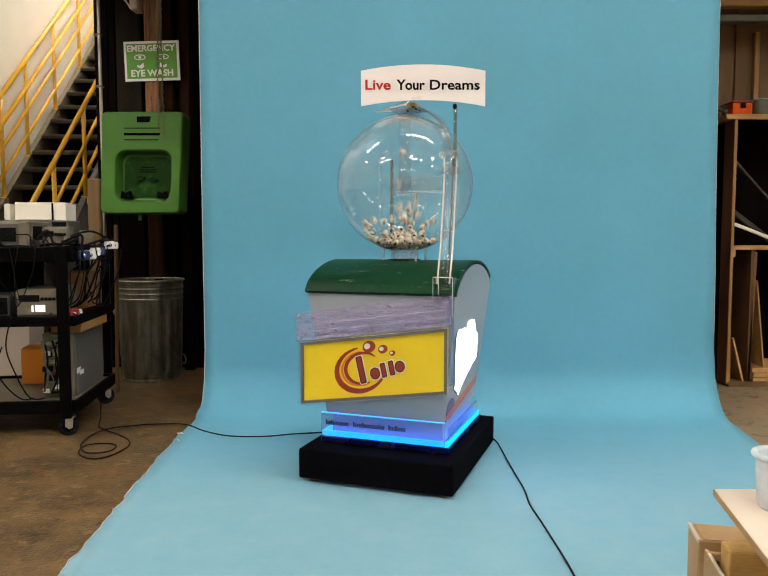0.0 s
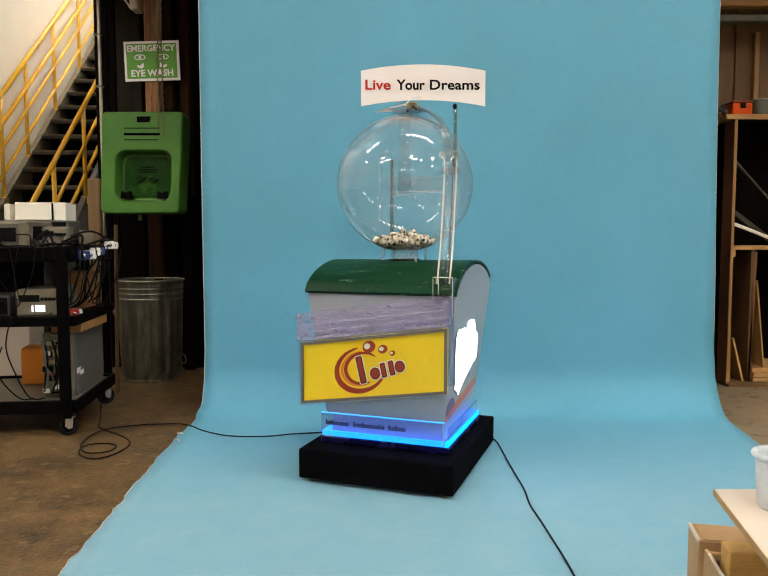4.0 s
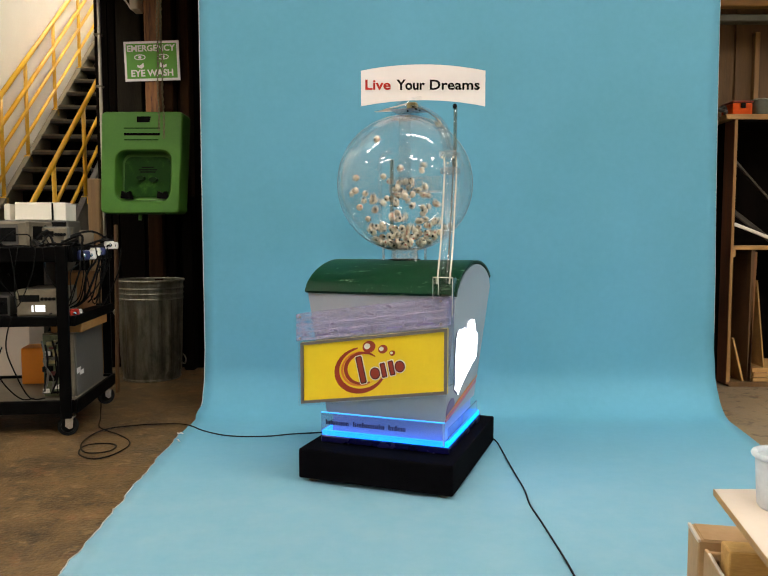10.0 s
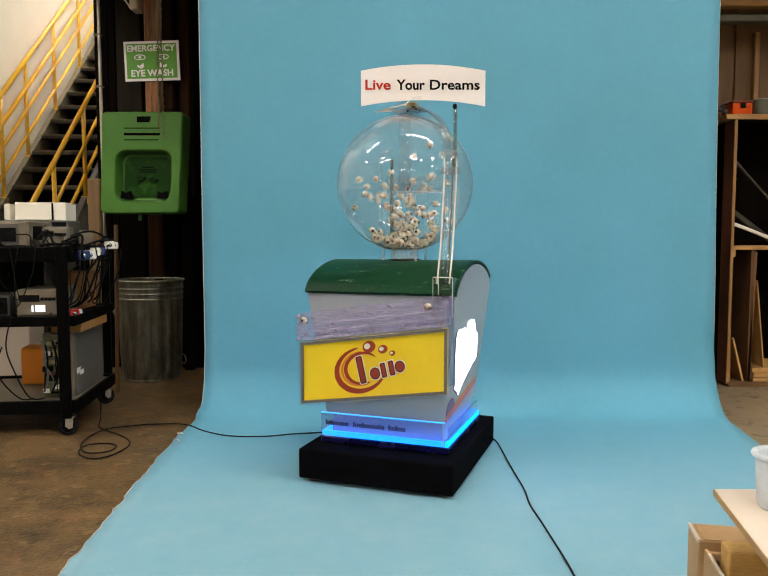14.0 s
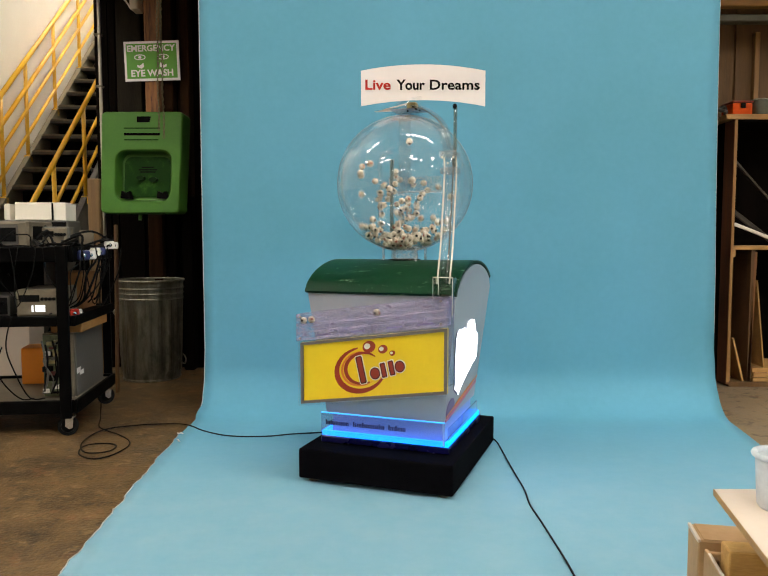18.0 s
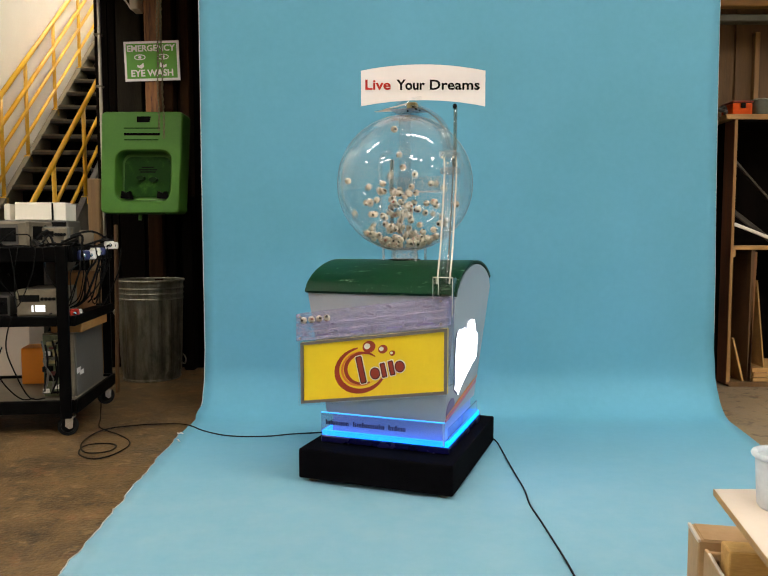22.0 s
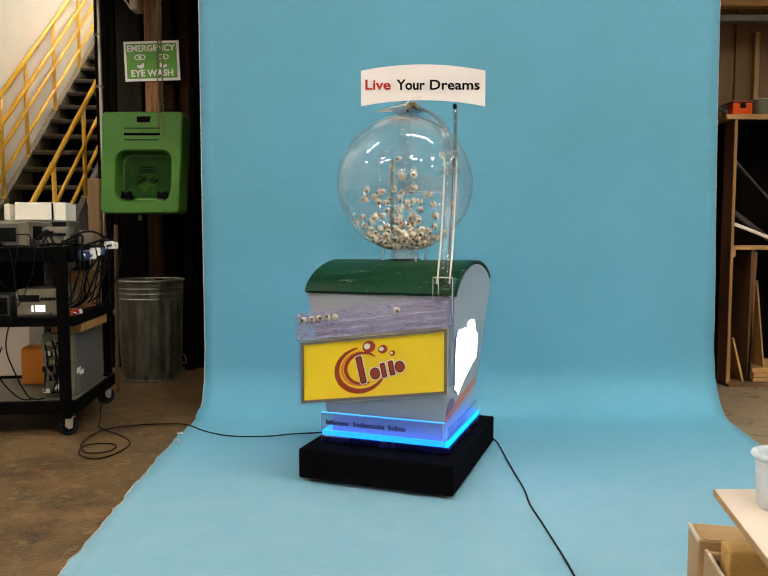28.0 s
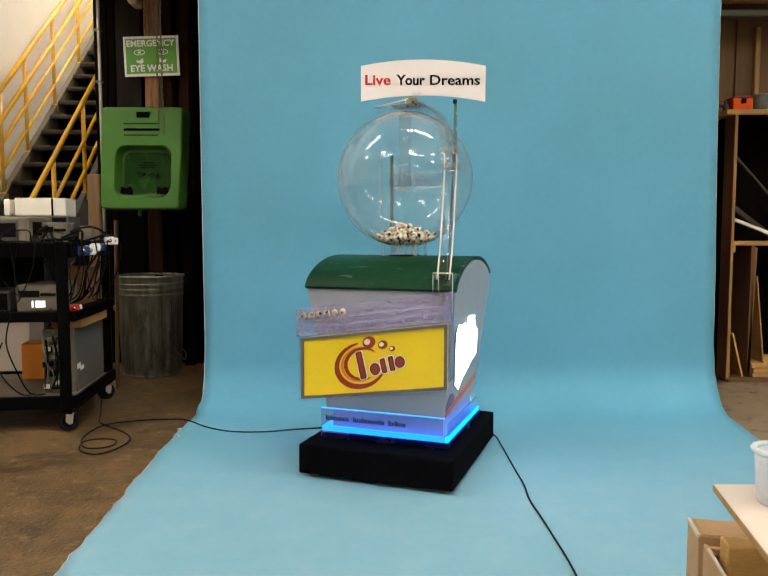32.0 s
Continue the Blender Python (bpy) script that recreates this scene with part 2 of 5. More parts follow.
M_EYEW = surface("green_moulded_plastic", (0.066, 0.190, 0.024), (0.048, 0.146, 0.018), 5, 0.45, 0, 0.06, 90, spec=0.35)
M_EYED = surface("shaded_green_plastic", (0.012, 0.056, 0.006), (0.007, 0.036, 0.004), 7, 0.45, 0, 0.05, spec=0.12)
M_SPOUT = surface("blackish_green_plastic", (0.005, 0.024, 0.004), (0.003, 0.014, 0.002), 12, 0.5, 0, 0.05, spec=0.1)
M_SAFETY = surface("safety_green", (0.10, 0.33, 0.020), (0.075, 0.27, 0.016), 6, 0.5, 0, 0.01)
M_BEIGE = surface("beige_instrument", (0.20, 0.17, 0.12), (0.115, 0.095, 0.063), 9, 0.55, 0, 0.05)
M_GREY = surface("grey_instrument", (0.115, 0.108, 0.094), (0.07, 0.065, 0.056), 7, 0.5, 0, 0.05)
M_WBOX = surface("white_carton", (0.80, 0.76, 0.66), (0.72, 0.68, 0.58), 5, 0.6, 0, 0.03)
M_CARD = surface("brown_carton", (0.30, 0.138, 0.045), (0.18, 0.078, 0.026), 5, 0.75, 0, 0.1)
M_TAN = surface("tan_carton", (0.40, 0.20, 0.055), (0.26, 0.12, 0.032), 5, 0.75, 0, 0.1)
M_PCB = surface("circuit_board_green", (0.10, 0.12, 0.055), (0.04, 0.05, 0.022), 60, 0.5, 0, 0.2, 200)
M_AMBER = surface("orange_carton", (0.92, 0.30, 0.008), (0.84, 0.26, 0.006), 5, 0.5, 0, 0.05)
M_BOARD = surface("pale_laminate", (0.64, 0.545, 0.46), (0.59, 0.495, 0.405), 4, 0.45, 0, 0.03)
M_BLUEP = surface("blue_plastic", (0.016, 0.026, 0.12), None, 8, 0.4)
M_ORPL = surface("orange_plastic", (0.82, 0.11, 0.004), (0.62, 0.07, 0.003), 8, 0.5, spec=0.15)
M_ACRYL = pane_plastic("clear_acrylic", (0.96, 0.97, 0.975), 0.035, 0.5)
M_CHUTE = pane_plastic("clear_chute_tube", (0.95, 0.96, 0.96), 0.02, 0.28)
M_HAZY = pane_plastic("hazy_acrylic", (0.88, 0.86, 0.95), 0.08, 0.5, 0.3)
M_GLASS = clear("drum_acrylic", (0.985, 0.99, 0.99))
haze_rim(M_GLASS, 0.012, 0.46, 0.42)
M_TUBE = glow("lamp_panel", (1.0, 0.955, 0.87), PANEL_LIGHT)
M_BAY = glow("bay_lamp_glass", (1.0, 0.96, 0.89), 27.0)
M_LEDB = glow("blue_led", (0.0, 0.21, 1.0), 3.6)
# Own glow on these two stands for LED light spread in the acrylic.
M_LEDS = glow("blue_lit_acrylic", (0.22, 0.34, 0.56), 0.14)
M_LEDE = glow("blue_lit_edge", (0.05, 0.42, 1.0), 1.1)
# Blue cast of the LED strip on the dark plinth, put into its colour.
M_PLINTH = surface("led_tinted_plinth", (0.003, 0.003, 0.055), (0.002, 0.002, 0.03), 8, 0.25, 0, 0.02, 60)
M_NAVY = surface("navy_print", (0.012, 0.016, 0.09), None, 8, 0.5, 0, 0)
M_MAROON = surface("maroon_print", (0.085, 0.008, 0.006), None, 6, 0.5, 0, 0)
M_FROST = frosted("scratched_acrylic", (0.52, 0.46, 0.63), (0.94, 0.94, 0.985), 0.04, 0.42, 7, (4, 4, 12))
M_MILK = frosted("milky_acrylic", (0.72, 0.72, 0.72), (0.95, 0.96, 0.97), 0.04, 0.34, 40, (1, 1, 1))
M_TUB = frosted("cloudy_tub_plastic", (0.80, 0.82, 0.84), (0.92, 0.95, 0.97), 0.42, 0.62, 6, (1, 1, 1))
M_SMOKE = pane_plastic("smoky_tube", (0.86, 0.83, 0.78), 0.06, 0.5, 0.1)
M_RAIL = surface("cream_rail", (0.70, 0.64, 0.56), (0.58, 0.51, 0.43), 9, 0.3, 0, 0.02)
M_MILKY = surface("milky_plastic", (0.50, 0.48, 0.48), (0.38, 0.36, 0.36), 9, 0.35, 0, 0.02)
M_OLIVE = surface("olive_metal", (0.30, 0.26, 0.12), (0.17, 0.14, 0.06), 30, 0.4, 0.4, 0.05)
M_CHAIN = surface("dull_chain_steel", (0.15, 0.125, 0.06), (0.07, 0.058, 0.03), 40, 0.45, 0.5, 0.05)
M_LEDW = glow("white_led_panel", (0.95, 0.97, 1.0), 6.0)
M_DISP = glow("lit_display", (0.85, 0.88, 0.9), 1.3)


M_VIOLET = surface("pale_violet_print", (0.27, 0.24, 0.42), (0.22, 0.19, 0.36), 8, 0.5, 0, 0)
scuffed(M_LID, (0.16, 0.26, 0.17), 14, (0.9, 3, 3), 0.60, 0.66)
scuffed(M_FLOOR, (0.02, 0.012, 0.006), 1.7, (1, 1, 1), 0.56, 0.70)
scuffed(M_FLOOR, (0.24, 0.155, 0.072), 11, (1, 1.3, 1), 0.55, 0.66)
scuffed(M_FLOOR, (0.026, 0.018, 0.008), 9, (1, 1, 1), 0.54, 0.66)
scuffed(M_FLOOR, (0.20, 0.088, 0.036), 6, (1, 1, 1), 0.57, 0.72)
scuffed(M_CAB, (0.33, 0.31, 0.36), 3, (1, 1, 0.5), 0.58, 0.8)
scuffed(M_BLACK, (0.025, 0.021, 0.017), 14, (1, 1, 1), 0.69, 0.76)
scuffed(M_EYEW, (0.05, 0.13, 0.03), 5, (1, 1, 0.6), 0.56, 0.75)
scuffed(M_EYED, (0.032, 0.115, 0.012), 9, (1, 1, 1), 0.54, 0.70)
scuffed(M_GALV, (0.055, 0.05, 0.032), 5, (1, 1, 0.5), 0.52, 0.72)
scuffed(M_CREAM, (0.76, 0.68, 0.55), 1.3, (1, 1, 0.4), 0.58, 0.8)
scuffed(M_POST, (0.07, 0.024, 0.010), 6, (4, 4, 0.4), 0.5, 0.62)


# ---- building blocks ----
def mesh_from(bm, name, smooth=False):
    me = bpy.data.meshes.new(name)
    bmesh.ops.recalc_face_normals(bm, faces=bm.faces)
    bm.to_mesh(me)
    bm.free()
    if smooth:
        for f in me.polygons:
            f.use_smooth = True
    return me


def part(name, bm, material, parent=None, label="", smooth=False, at=None):
    """Link a bmesh (or a mesh) as one object, under a thing or a part."""
    me = bm if isinstance(bm, bpy.types.Mesh) else mesh_from(bm, name, smooth)
    if not me.materials:
        me.materials.append(material)
    ob = new(name, me)
    if parent is not None:
        ob.parent = parent
    if at is not None:
        ob.matrix_basis = at
    if label:
        tagged(ob, label)
    return ob


def thing(name, m, label, category, group="", kind=""):
    ob = new(name)
    ob.empty_display_size = 0.1
    ob.matrix_basis = m
    return tagged(ob, label, category, group, kind)


def box(x0, x1, y0, y1, z0, z1, bevel=0.004, bm=None, turn=None, seg=1):
    bm = bm or bmesh.new()
    g = bmesh.ops.create_cube(bm, size=1)
    vs = g["verts"]
    for v in vs:
        v.co = Vector(((x0 + x1) / 2 + v.co.x * (x1 - x0), (y0 + y1) / 2 + v.co.y * (y1 - y0), (z0 + z1) / 2 + v.co.z * (z1 - z0)))
    if turn is not None:
        bmesh.ops.transform(bm, matrix=turn, verts=vs)
    if bevel:
        es = list({e for v in vs for e in v.link_edges})
        bmesh.ops.bevel(bm, geom=es, offset=bevel, segments=seg, affect="EDGES", profile=0.6)
    return bm


def lathe(profile, seg=32, bm=None, closed=False, centre=(0, 0, 0)):
    """Turn (radius, height) pairs about z."""
    bm = bm or bmesh.new()
    rings = []
    for r, z in profile:
        rings.append([bm.verts.new((centre[0] + r * math.cos(2 * math.pi * i / seg), centre[1] + r * math.sin(2 * math.pi * i / seg), centre[2] + z)) for i in range(seg)])
    pairs = list(zip(rings, rings[1:])) + ([(rings[-1], rings[0])] if closed else [])
    for a, b in pairs:
        for i in range(seg):
            bm.faces.new((a[i], a[(i + 1) % seg], b[(i + 1) % seg], b[i]))
    if not closed:
        bm.faces.new(rings[0])
        bm.faces.new(rings[-1])
    return bm


def smooth_path(pts, n=8):
    pts = [Vector(p) for p in pts]
    out = []
    for i in range(len(pts) - 1):
        p0, p1, p2, p3 = pts[max(i - 1, 0)], pts[i], pts[i + 1], pts[min(i + 2, len(pts) - 1)]
        for k in range(n):
            t = k / n
            out.append(0.5 * ((2 * p1) + (p2 - p0) * t + (2 * p0 - 5 * p1 + 4 * p2 - p3) * t * t + (3 * p1 - p0 - 3 * p2 + p3) * t ** 3))
    return out + [pts[-1]]


def sweep(pts, r, seg=10, bm=None, inner=0.0):
    """A round bar along points; with inner, a pipe."""
    bm = bm or bmesh.new()
    pts = [Vector(p) for p in pts]
    side = None

    def skin(rad):
        nonlocal side
        rings = []
        side = None
        for i, p in enumerate(pts):
            d = (pts[min(i + 1, len(pts) - 1)] - pts[max(i - 1, 0)]).normalized()
            if side is None:
                side = d.orthogonal().normalized()
            side = (side - d * side.dot(d)).normalized()
            up = d.cross(side)
            rings.append([bm.verts.new(p + (side * math.cos(a) + up * math.sin(a)) * rad) for a in (2 * math.pi * k / seg for k in range(seg))])
        for a, b in zip(rings, rings[1:]):
            for k in range(seg):
                bm.faces.new((a[k], a[(k + 1) % seg], b[(k + 1) % seg], b[k]))
        return rings

    o = skin(r)
    if inner:
        n = skin(inner)
        for a, b in ((o[0], n[0]), (o[-1], n[-1])):
            for k in range(seg):
                bm.faces.new((a[k], a[(k + 1) % seg], b[(k + 1) % seg], b[k]))
    else:
        bm.faces.new(o[0])
        bm.faces.new(o[-1])
    return bm


def prism(outline, depth, put, bm=None):
    """A flat outline (x, y) thickened by depth; put maps (x, y, d) to a place."""
    bm = bm or bmesh.new()
    a = [bm.verts.new(put(x, y, 0)) for x, y in outline]
    b = [bm.verts.new(put(x, y, depth)) for x, y in outline]
    n = len(outline)
    bm.faces.new(a)
    bm.faces.new(b[::-1])
    for i in range(n):
        bm.faces.new((a[i], a[(i + 1) % n], b[(i + 1) % n], b[i]))
    return bm


def ellipse(cx, cy, rx, ry, n=28, tilt=0.0):
    c, s = math.cos(tilt), math.sin(tilt)
    return [(cx + rx * math.cos(a) * c - ry * math.sin(a) * s, cy + rx * math.cos(a) * s + ry * math.sin(a) * c) for a in (2 * math.pi * k / n for k in range(n))]


def words(text, size, put, depth=0.0008, bold=0.0, wide=0.0):
    """Lettering as a mesh; put maps the flat letter plane to its surface."""
    cu = bpy.data.curves.new("lettering", "FONT")
    cu.body, cu.size, cu.offset = text, size, bold
    cu.align_x, cu.align_y = "CENTER", "CENTER"
    cu.extrude = depth
    cu.resolution_u = 3
    ob = bpy.data.objects.new("lettering", cu)
    scene.collection.objects.link(ob)
    bpy.context.view_layer.update()
    me = bpy.data.meshes.new_from_object(ob.evaluated_get(bpy.context.evaluated_depsgraph_get()))
    bpy.data.objects.remove(ob)
    xs = [v.co.x for v in me.vertices]
    mid, k = (min(xs) + max(xs)) / 2, (wide / (max(xs) - min(xs)) if wide else 1.0)
    for v in me.vertices:
        v.co = put((v.co.x - mid) * k, v.co.y, v.co.z)
    return me


# ---- the hall ----
def structure(name, bm, material, label, category):
    return tagged(part(name, bm, material), label, category, kind="structure")


structure("floor", box(-13, 46, -17, 15, -0.12, 0, 0), M_FLOOR, "worn brown concrete hall floor with pale scuffs and stains", "floor")
structure("ceiling", box(-13, 46, -17, 15, 7.05, 7.2, 0), M_CEIL, "high pale hall ceiling above the lamps", "ceiling")
structure("wall_north", box(-13, 46, 15, 15.2, 0, 7.05, 0), M_CREAM, "cream painted hall wall behind the stairs", "wall")
structure("wall_south", box(-13, 46, -17.2, -17, 0, 7.05, 0), M_CREAM, "cream painted hall wall", "wall")
structure("wall_east", box(46, 46.2, -17, 15, 0, 7.05, 0), M_CREAM, "cream painted hall wall", "wall")
# the stair wall runs with the flight, turned 3 degrees
STAIR = pose(-3.242, 4.846, 0, 0, 0, 2.95)
w = structure("wall_west", box(-0.36, -0.13, -0.6, 10.1, 0, 7.05, 0), M_CREAM, "bright cream painted wall beside the steel stairs", "wall")
w.matrix_basis = STAIR
structure("wall_return", box(-12.8, -3.4, 4.15, 4.35, 0, 7.05, 0), M_CREAM, "cream painted wall in front of the stair foot", "wall")
structure("wall_far_west", box(-13.0, -12.8, -17, 4.35, 0, 7.05, 0), M_CREAM, "cream painted hall wall", "wall")
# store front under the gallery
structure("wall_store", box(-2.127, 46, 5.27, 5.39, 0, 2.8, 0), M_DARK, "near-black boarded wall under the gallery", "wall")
# Deck lies out of view; added above the wall to shade it.
structure("gallery_deck", box(-2.127, 46, 3.98, 9.0, 2.8, 3.0, 0.01), M_PLY, "unseen timber gallery deck added to shade the store wall", "gallery")


def wall_boards():
    """Upright boards on the store wall, with open joints; the low shade is in the lower boards' colour."""
    wall = bpy.data.objects["wall_store"]
    rng = random.Random(4)
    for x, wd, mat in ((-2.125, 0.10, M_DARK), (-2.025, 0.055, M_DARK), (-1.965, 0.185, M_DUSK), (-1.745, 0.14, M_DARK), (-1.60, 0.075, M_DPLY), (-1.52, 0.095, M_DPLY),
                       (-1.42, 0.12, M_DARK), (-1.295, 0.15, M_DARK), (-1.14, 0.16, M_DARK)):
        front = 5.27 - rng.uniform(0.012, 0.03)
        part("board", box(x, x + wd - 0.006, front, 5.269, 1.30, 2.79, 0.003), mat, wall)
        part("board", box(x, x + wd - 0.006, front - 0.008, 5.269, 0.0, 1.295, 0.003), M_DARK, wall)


wall_boards()


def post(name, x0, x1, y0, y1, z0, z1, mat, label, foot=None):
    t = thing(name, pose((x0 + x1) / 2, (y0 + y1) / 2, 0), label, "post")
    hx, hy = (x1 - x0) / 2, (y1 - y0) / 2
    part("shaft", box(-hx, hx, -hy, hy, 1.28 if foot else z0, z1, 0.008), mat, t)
    # Lower length in a darker tone, the low shade put into colour.
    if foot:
        part("foot", box(-hx - 0.002, hx + 0.002, -hy - 0.002, hy + 0.002, z0, 1.28, 0.008), foot, t, "dark lower length with shade in its colour")
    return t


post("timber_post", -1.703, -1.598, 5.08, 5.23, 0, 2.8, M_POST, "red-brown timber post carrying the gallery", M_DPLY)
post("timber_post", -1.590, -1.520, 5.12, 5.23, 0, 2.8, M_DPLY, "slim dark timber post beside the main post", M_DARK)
post("timber_post", -1.475, -1.40, 5.13, 5.24, 0, 2.8, M_DPLY, "slim dark timber post at the store wall", M_DARK)


post("timber_plank", -1.915, -1.835, 4.55, 4.60, 0, 1.36, M_OLDWOOD, "brown timber plank standing behind the cart")


def conduit():
    t = thing("wall_conduit", pose(-1.955, 4.92, 0), "pale upright steel pipe on the end of the store wall", "pipe")
    part("pipe", sweep([(0, 0, 0), (0, 0, 2.8)], 0.011, 12), M_PIPE, t, smooth=True)
    for z in (0.5, 1.25, 2.02, 2.37):
        part("clip", box(-0.034, 0.014, -0.014, 0.03, z - 0.006, z + 0.006, 0.002), M_STRINGER, t)


conduit()


def junction_box():
    t = thing("junction_box", pose(-1.785, 5.15, 2.655), "pale cable box with wires on the store wall", "electrical box")
    part("body", box(-0.029, 0.029, -0.03, 0.09, -0.05, 0.14, 0.006), M_WBOX, t)
    part("wire", sweep(smooth_path([(-0.02, -0.02, -0.05), (-0.05, -0.03, -0.0), (-0.09, 0.0, 0.05), (-0.06, 0.02, 0.12)]), 0.006, 8), M_WHITE, t, smooth=True)


junction_box()


# ---- stairs ----
def stairs():
    t = thing("steel_stairs", STAIR, "dark steel staircase with yellow pipe railings along the cream wall", "stairs")
    rise, run, width, n = 0.18, 0.216, 0.64, 25
    slope = rise / run

    def stringer(x):
        bm = bmesh.new()
        L = n * run
        return prism([(-0.12, 0.0), (0.14, 0.0), (L, L * slope - 0.06), (L, L * slope + 0.215), (0, 0.215)], 0.05, lambda a, b, d: Vector((x + d, a, b)), bm)

    part("stringer", stringer(-0.05), M_STRINGER, t, "olive-grey steel stringer")
    part("stringer", stringer(width), M_TREAD, t, "dark steel stringer")
    # Dark sheet added here for the shade under the flight.
    part("under_stair_shade", prism([(0.3, 0.02), (5.0, 0.02), (5.0, 5.0 * slope - 0.08), (0.3, 0.3 * slope - 0.02)], 0.012, lambda a, b, d: Vector((width - 0.02 + d, a, b))), M_DARK, t, "added dark sheet for the shade under the stairs")
    tread = mesh_from(box(0.002, width - 0.002, -0.03, 0.21, -0.035, 0, 0.004), "tread")
    tread.materials.append(M_TREAD)
    riser = mesh_from(box(0.003, width - 0.003, 0, 0.008, -0.15, -0.04, 0), "riser")
    riser.materials.append(M_DARK)
    nose = mesh_from(box(0.01, width - 0.01, -0.036, -0.012, -0.012, 0.006, 0.002), "nosing")
    nose.materials.append(M_NOSE)
    for i in range(n):
        part("tread", tread, None, t, at=pose(0, i * run - 0.046, (i + 1) * rise))
        part("riser", riser, None, t, at=pose(0, i * run + 0.135, (i + 1) * rise + 0.005))
        part("nosing", nose, None, t, "worn steel edge", at=pose(0, i * run - 0.046, (i + 1) * rise))
    for x, heights, posts, first in ((-0.03, (1.076, 0.825, 0.624, 0.394), (0.85, 1.363, 1.865, 2.528, 3.235, 4.01, 4.8), 0.0),
                                     (width + 0.03, (0.978, 0.643, 0.383), (0.708, 1.375, 2.057, 2.8, 3.6), 0.25)):
        for k, h in enumerate(heights):
            pts = [(x, first, first * slope + h), (x, n * run, n * run * slope + h)]
            name, r = ("handrail", 0.022 if x < 0 else 0.020) if k == 0 else ("mid_rail", 0.020 if x < 0 and k == 1 else 0.016)
            part(name, sweep(pts, r, 12), M_YELLOW, t, "yellow painted pipe", True)
        for yy in posts:
            part("rail_post", sweep([(x, yy, yy * slope + 0.16), (x, yy, yy * slope + heights[0])], 0.018, 10), M_YELLOW, t, "yellow painted post", True)
            part("post_shoe", box(x - 0.03, x + 0.03, yy - 0.03, yy + 0.03, yy * slope + 0.13, yy * slope + 0.20, 0.006), M_YELLOW, t, "yellow painted post shoe")


stairs()


# ---- lamps in the ceiling ----
def ceiling_lamp():
    t = thing("ceiling_light", pose(0, 0, 0), "long white strip lamp hanging under the hall ceiling", "ceiling light", "strip lamps of the hall")
    part("housing", box(-1.86, 1.86, -0.24, 0.24, 0.045, 0.13, 0.01), M_SIGNW, t)
    part("diffuser", box(-1.8, 1.8, -0.21, 0.21, 0.012, 0.040, 0.006), M_TUBE, t, "glowing lamp diffuser")
    for x in (-1.5, 1.5):
        part("hanger", sweep([(x, 0, 0.13), (x, 0, 0.22)], 0.006, 6), M_CHROME, t)
    return t


# The last two are unseen lamps added to brighten the stair wall.
LAMPS = [(-5.2, 2.25), (2.1, 2.17), (-5.3, -4.1), (3.0, -4.5), (-6.9, -13.9), (-1.4, -13.9), (4.3, -13.9), (-1.4, 7.5), (-1.4, 9.3)]
first_lamp = ceiling_lamp()
first_lamp.matrix_basis = pose(LAMPS[0][0], LAMPS[0][1], 6.83)
for lx, ly in LAMPS[1:]:
    copy_thing(first_lamp, pose(lx, ly, 6.83))


def high_bay():
    t = thing("high_bay_lamp", pose(0, 0, 0), "prismatic high bay lamp hanging under the hall ceiling", "ceiling light", "high bay lamps of the hall")
    part("refractor", lathe([(0.15, 0.0), (0.45, 0.015), (0.51, 0.075), (0.46, 0.30), (0.33, 0.48), (0.21, 0.54)], 28), M_BAY, t, "glowing ribbed refractor", True)
    part("gear_box", lathe([(0.16, 0.545), (0.17, 0.55), (0.17, 0.70), (0.06, 0.74)], 20), M_GALV, t, "grey gear box", True)
    part("hanger", sweep([(0, 0, 0.74), (0, 0, 0.84)], 0.010, 6), M_CHROME, t)
    return t


bay = high_bay()
bay.matrix_basis = pose(1.15, -3.1, 6.21)
for lx, ly in ((6.1, -1.65), (-4.6, -1.95), (-9.3, 0.3), (10.0, -1.35), (13.0, -1.5), (16.8, -1.95), (9.0, -5.4), (12.3, -6.3), (21.7, -2.1), (29.2, -2.4), (40.5, -3.0)):
    copy_thing(bay, pose(lx, ly, 6.21))


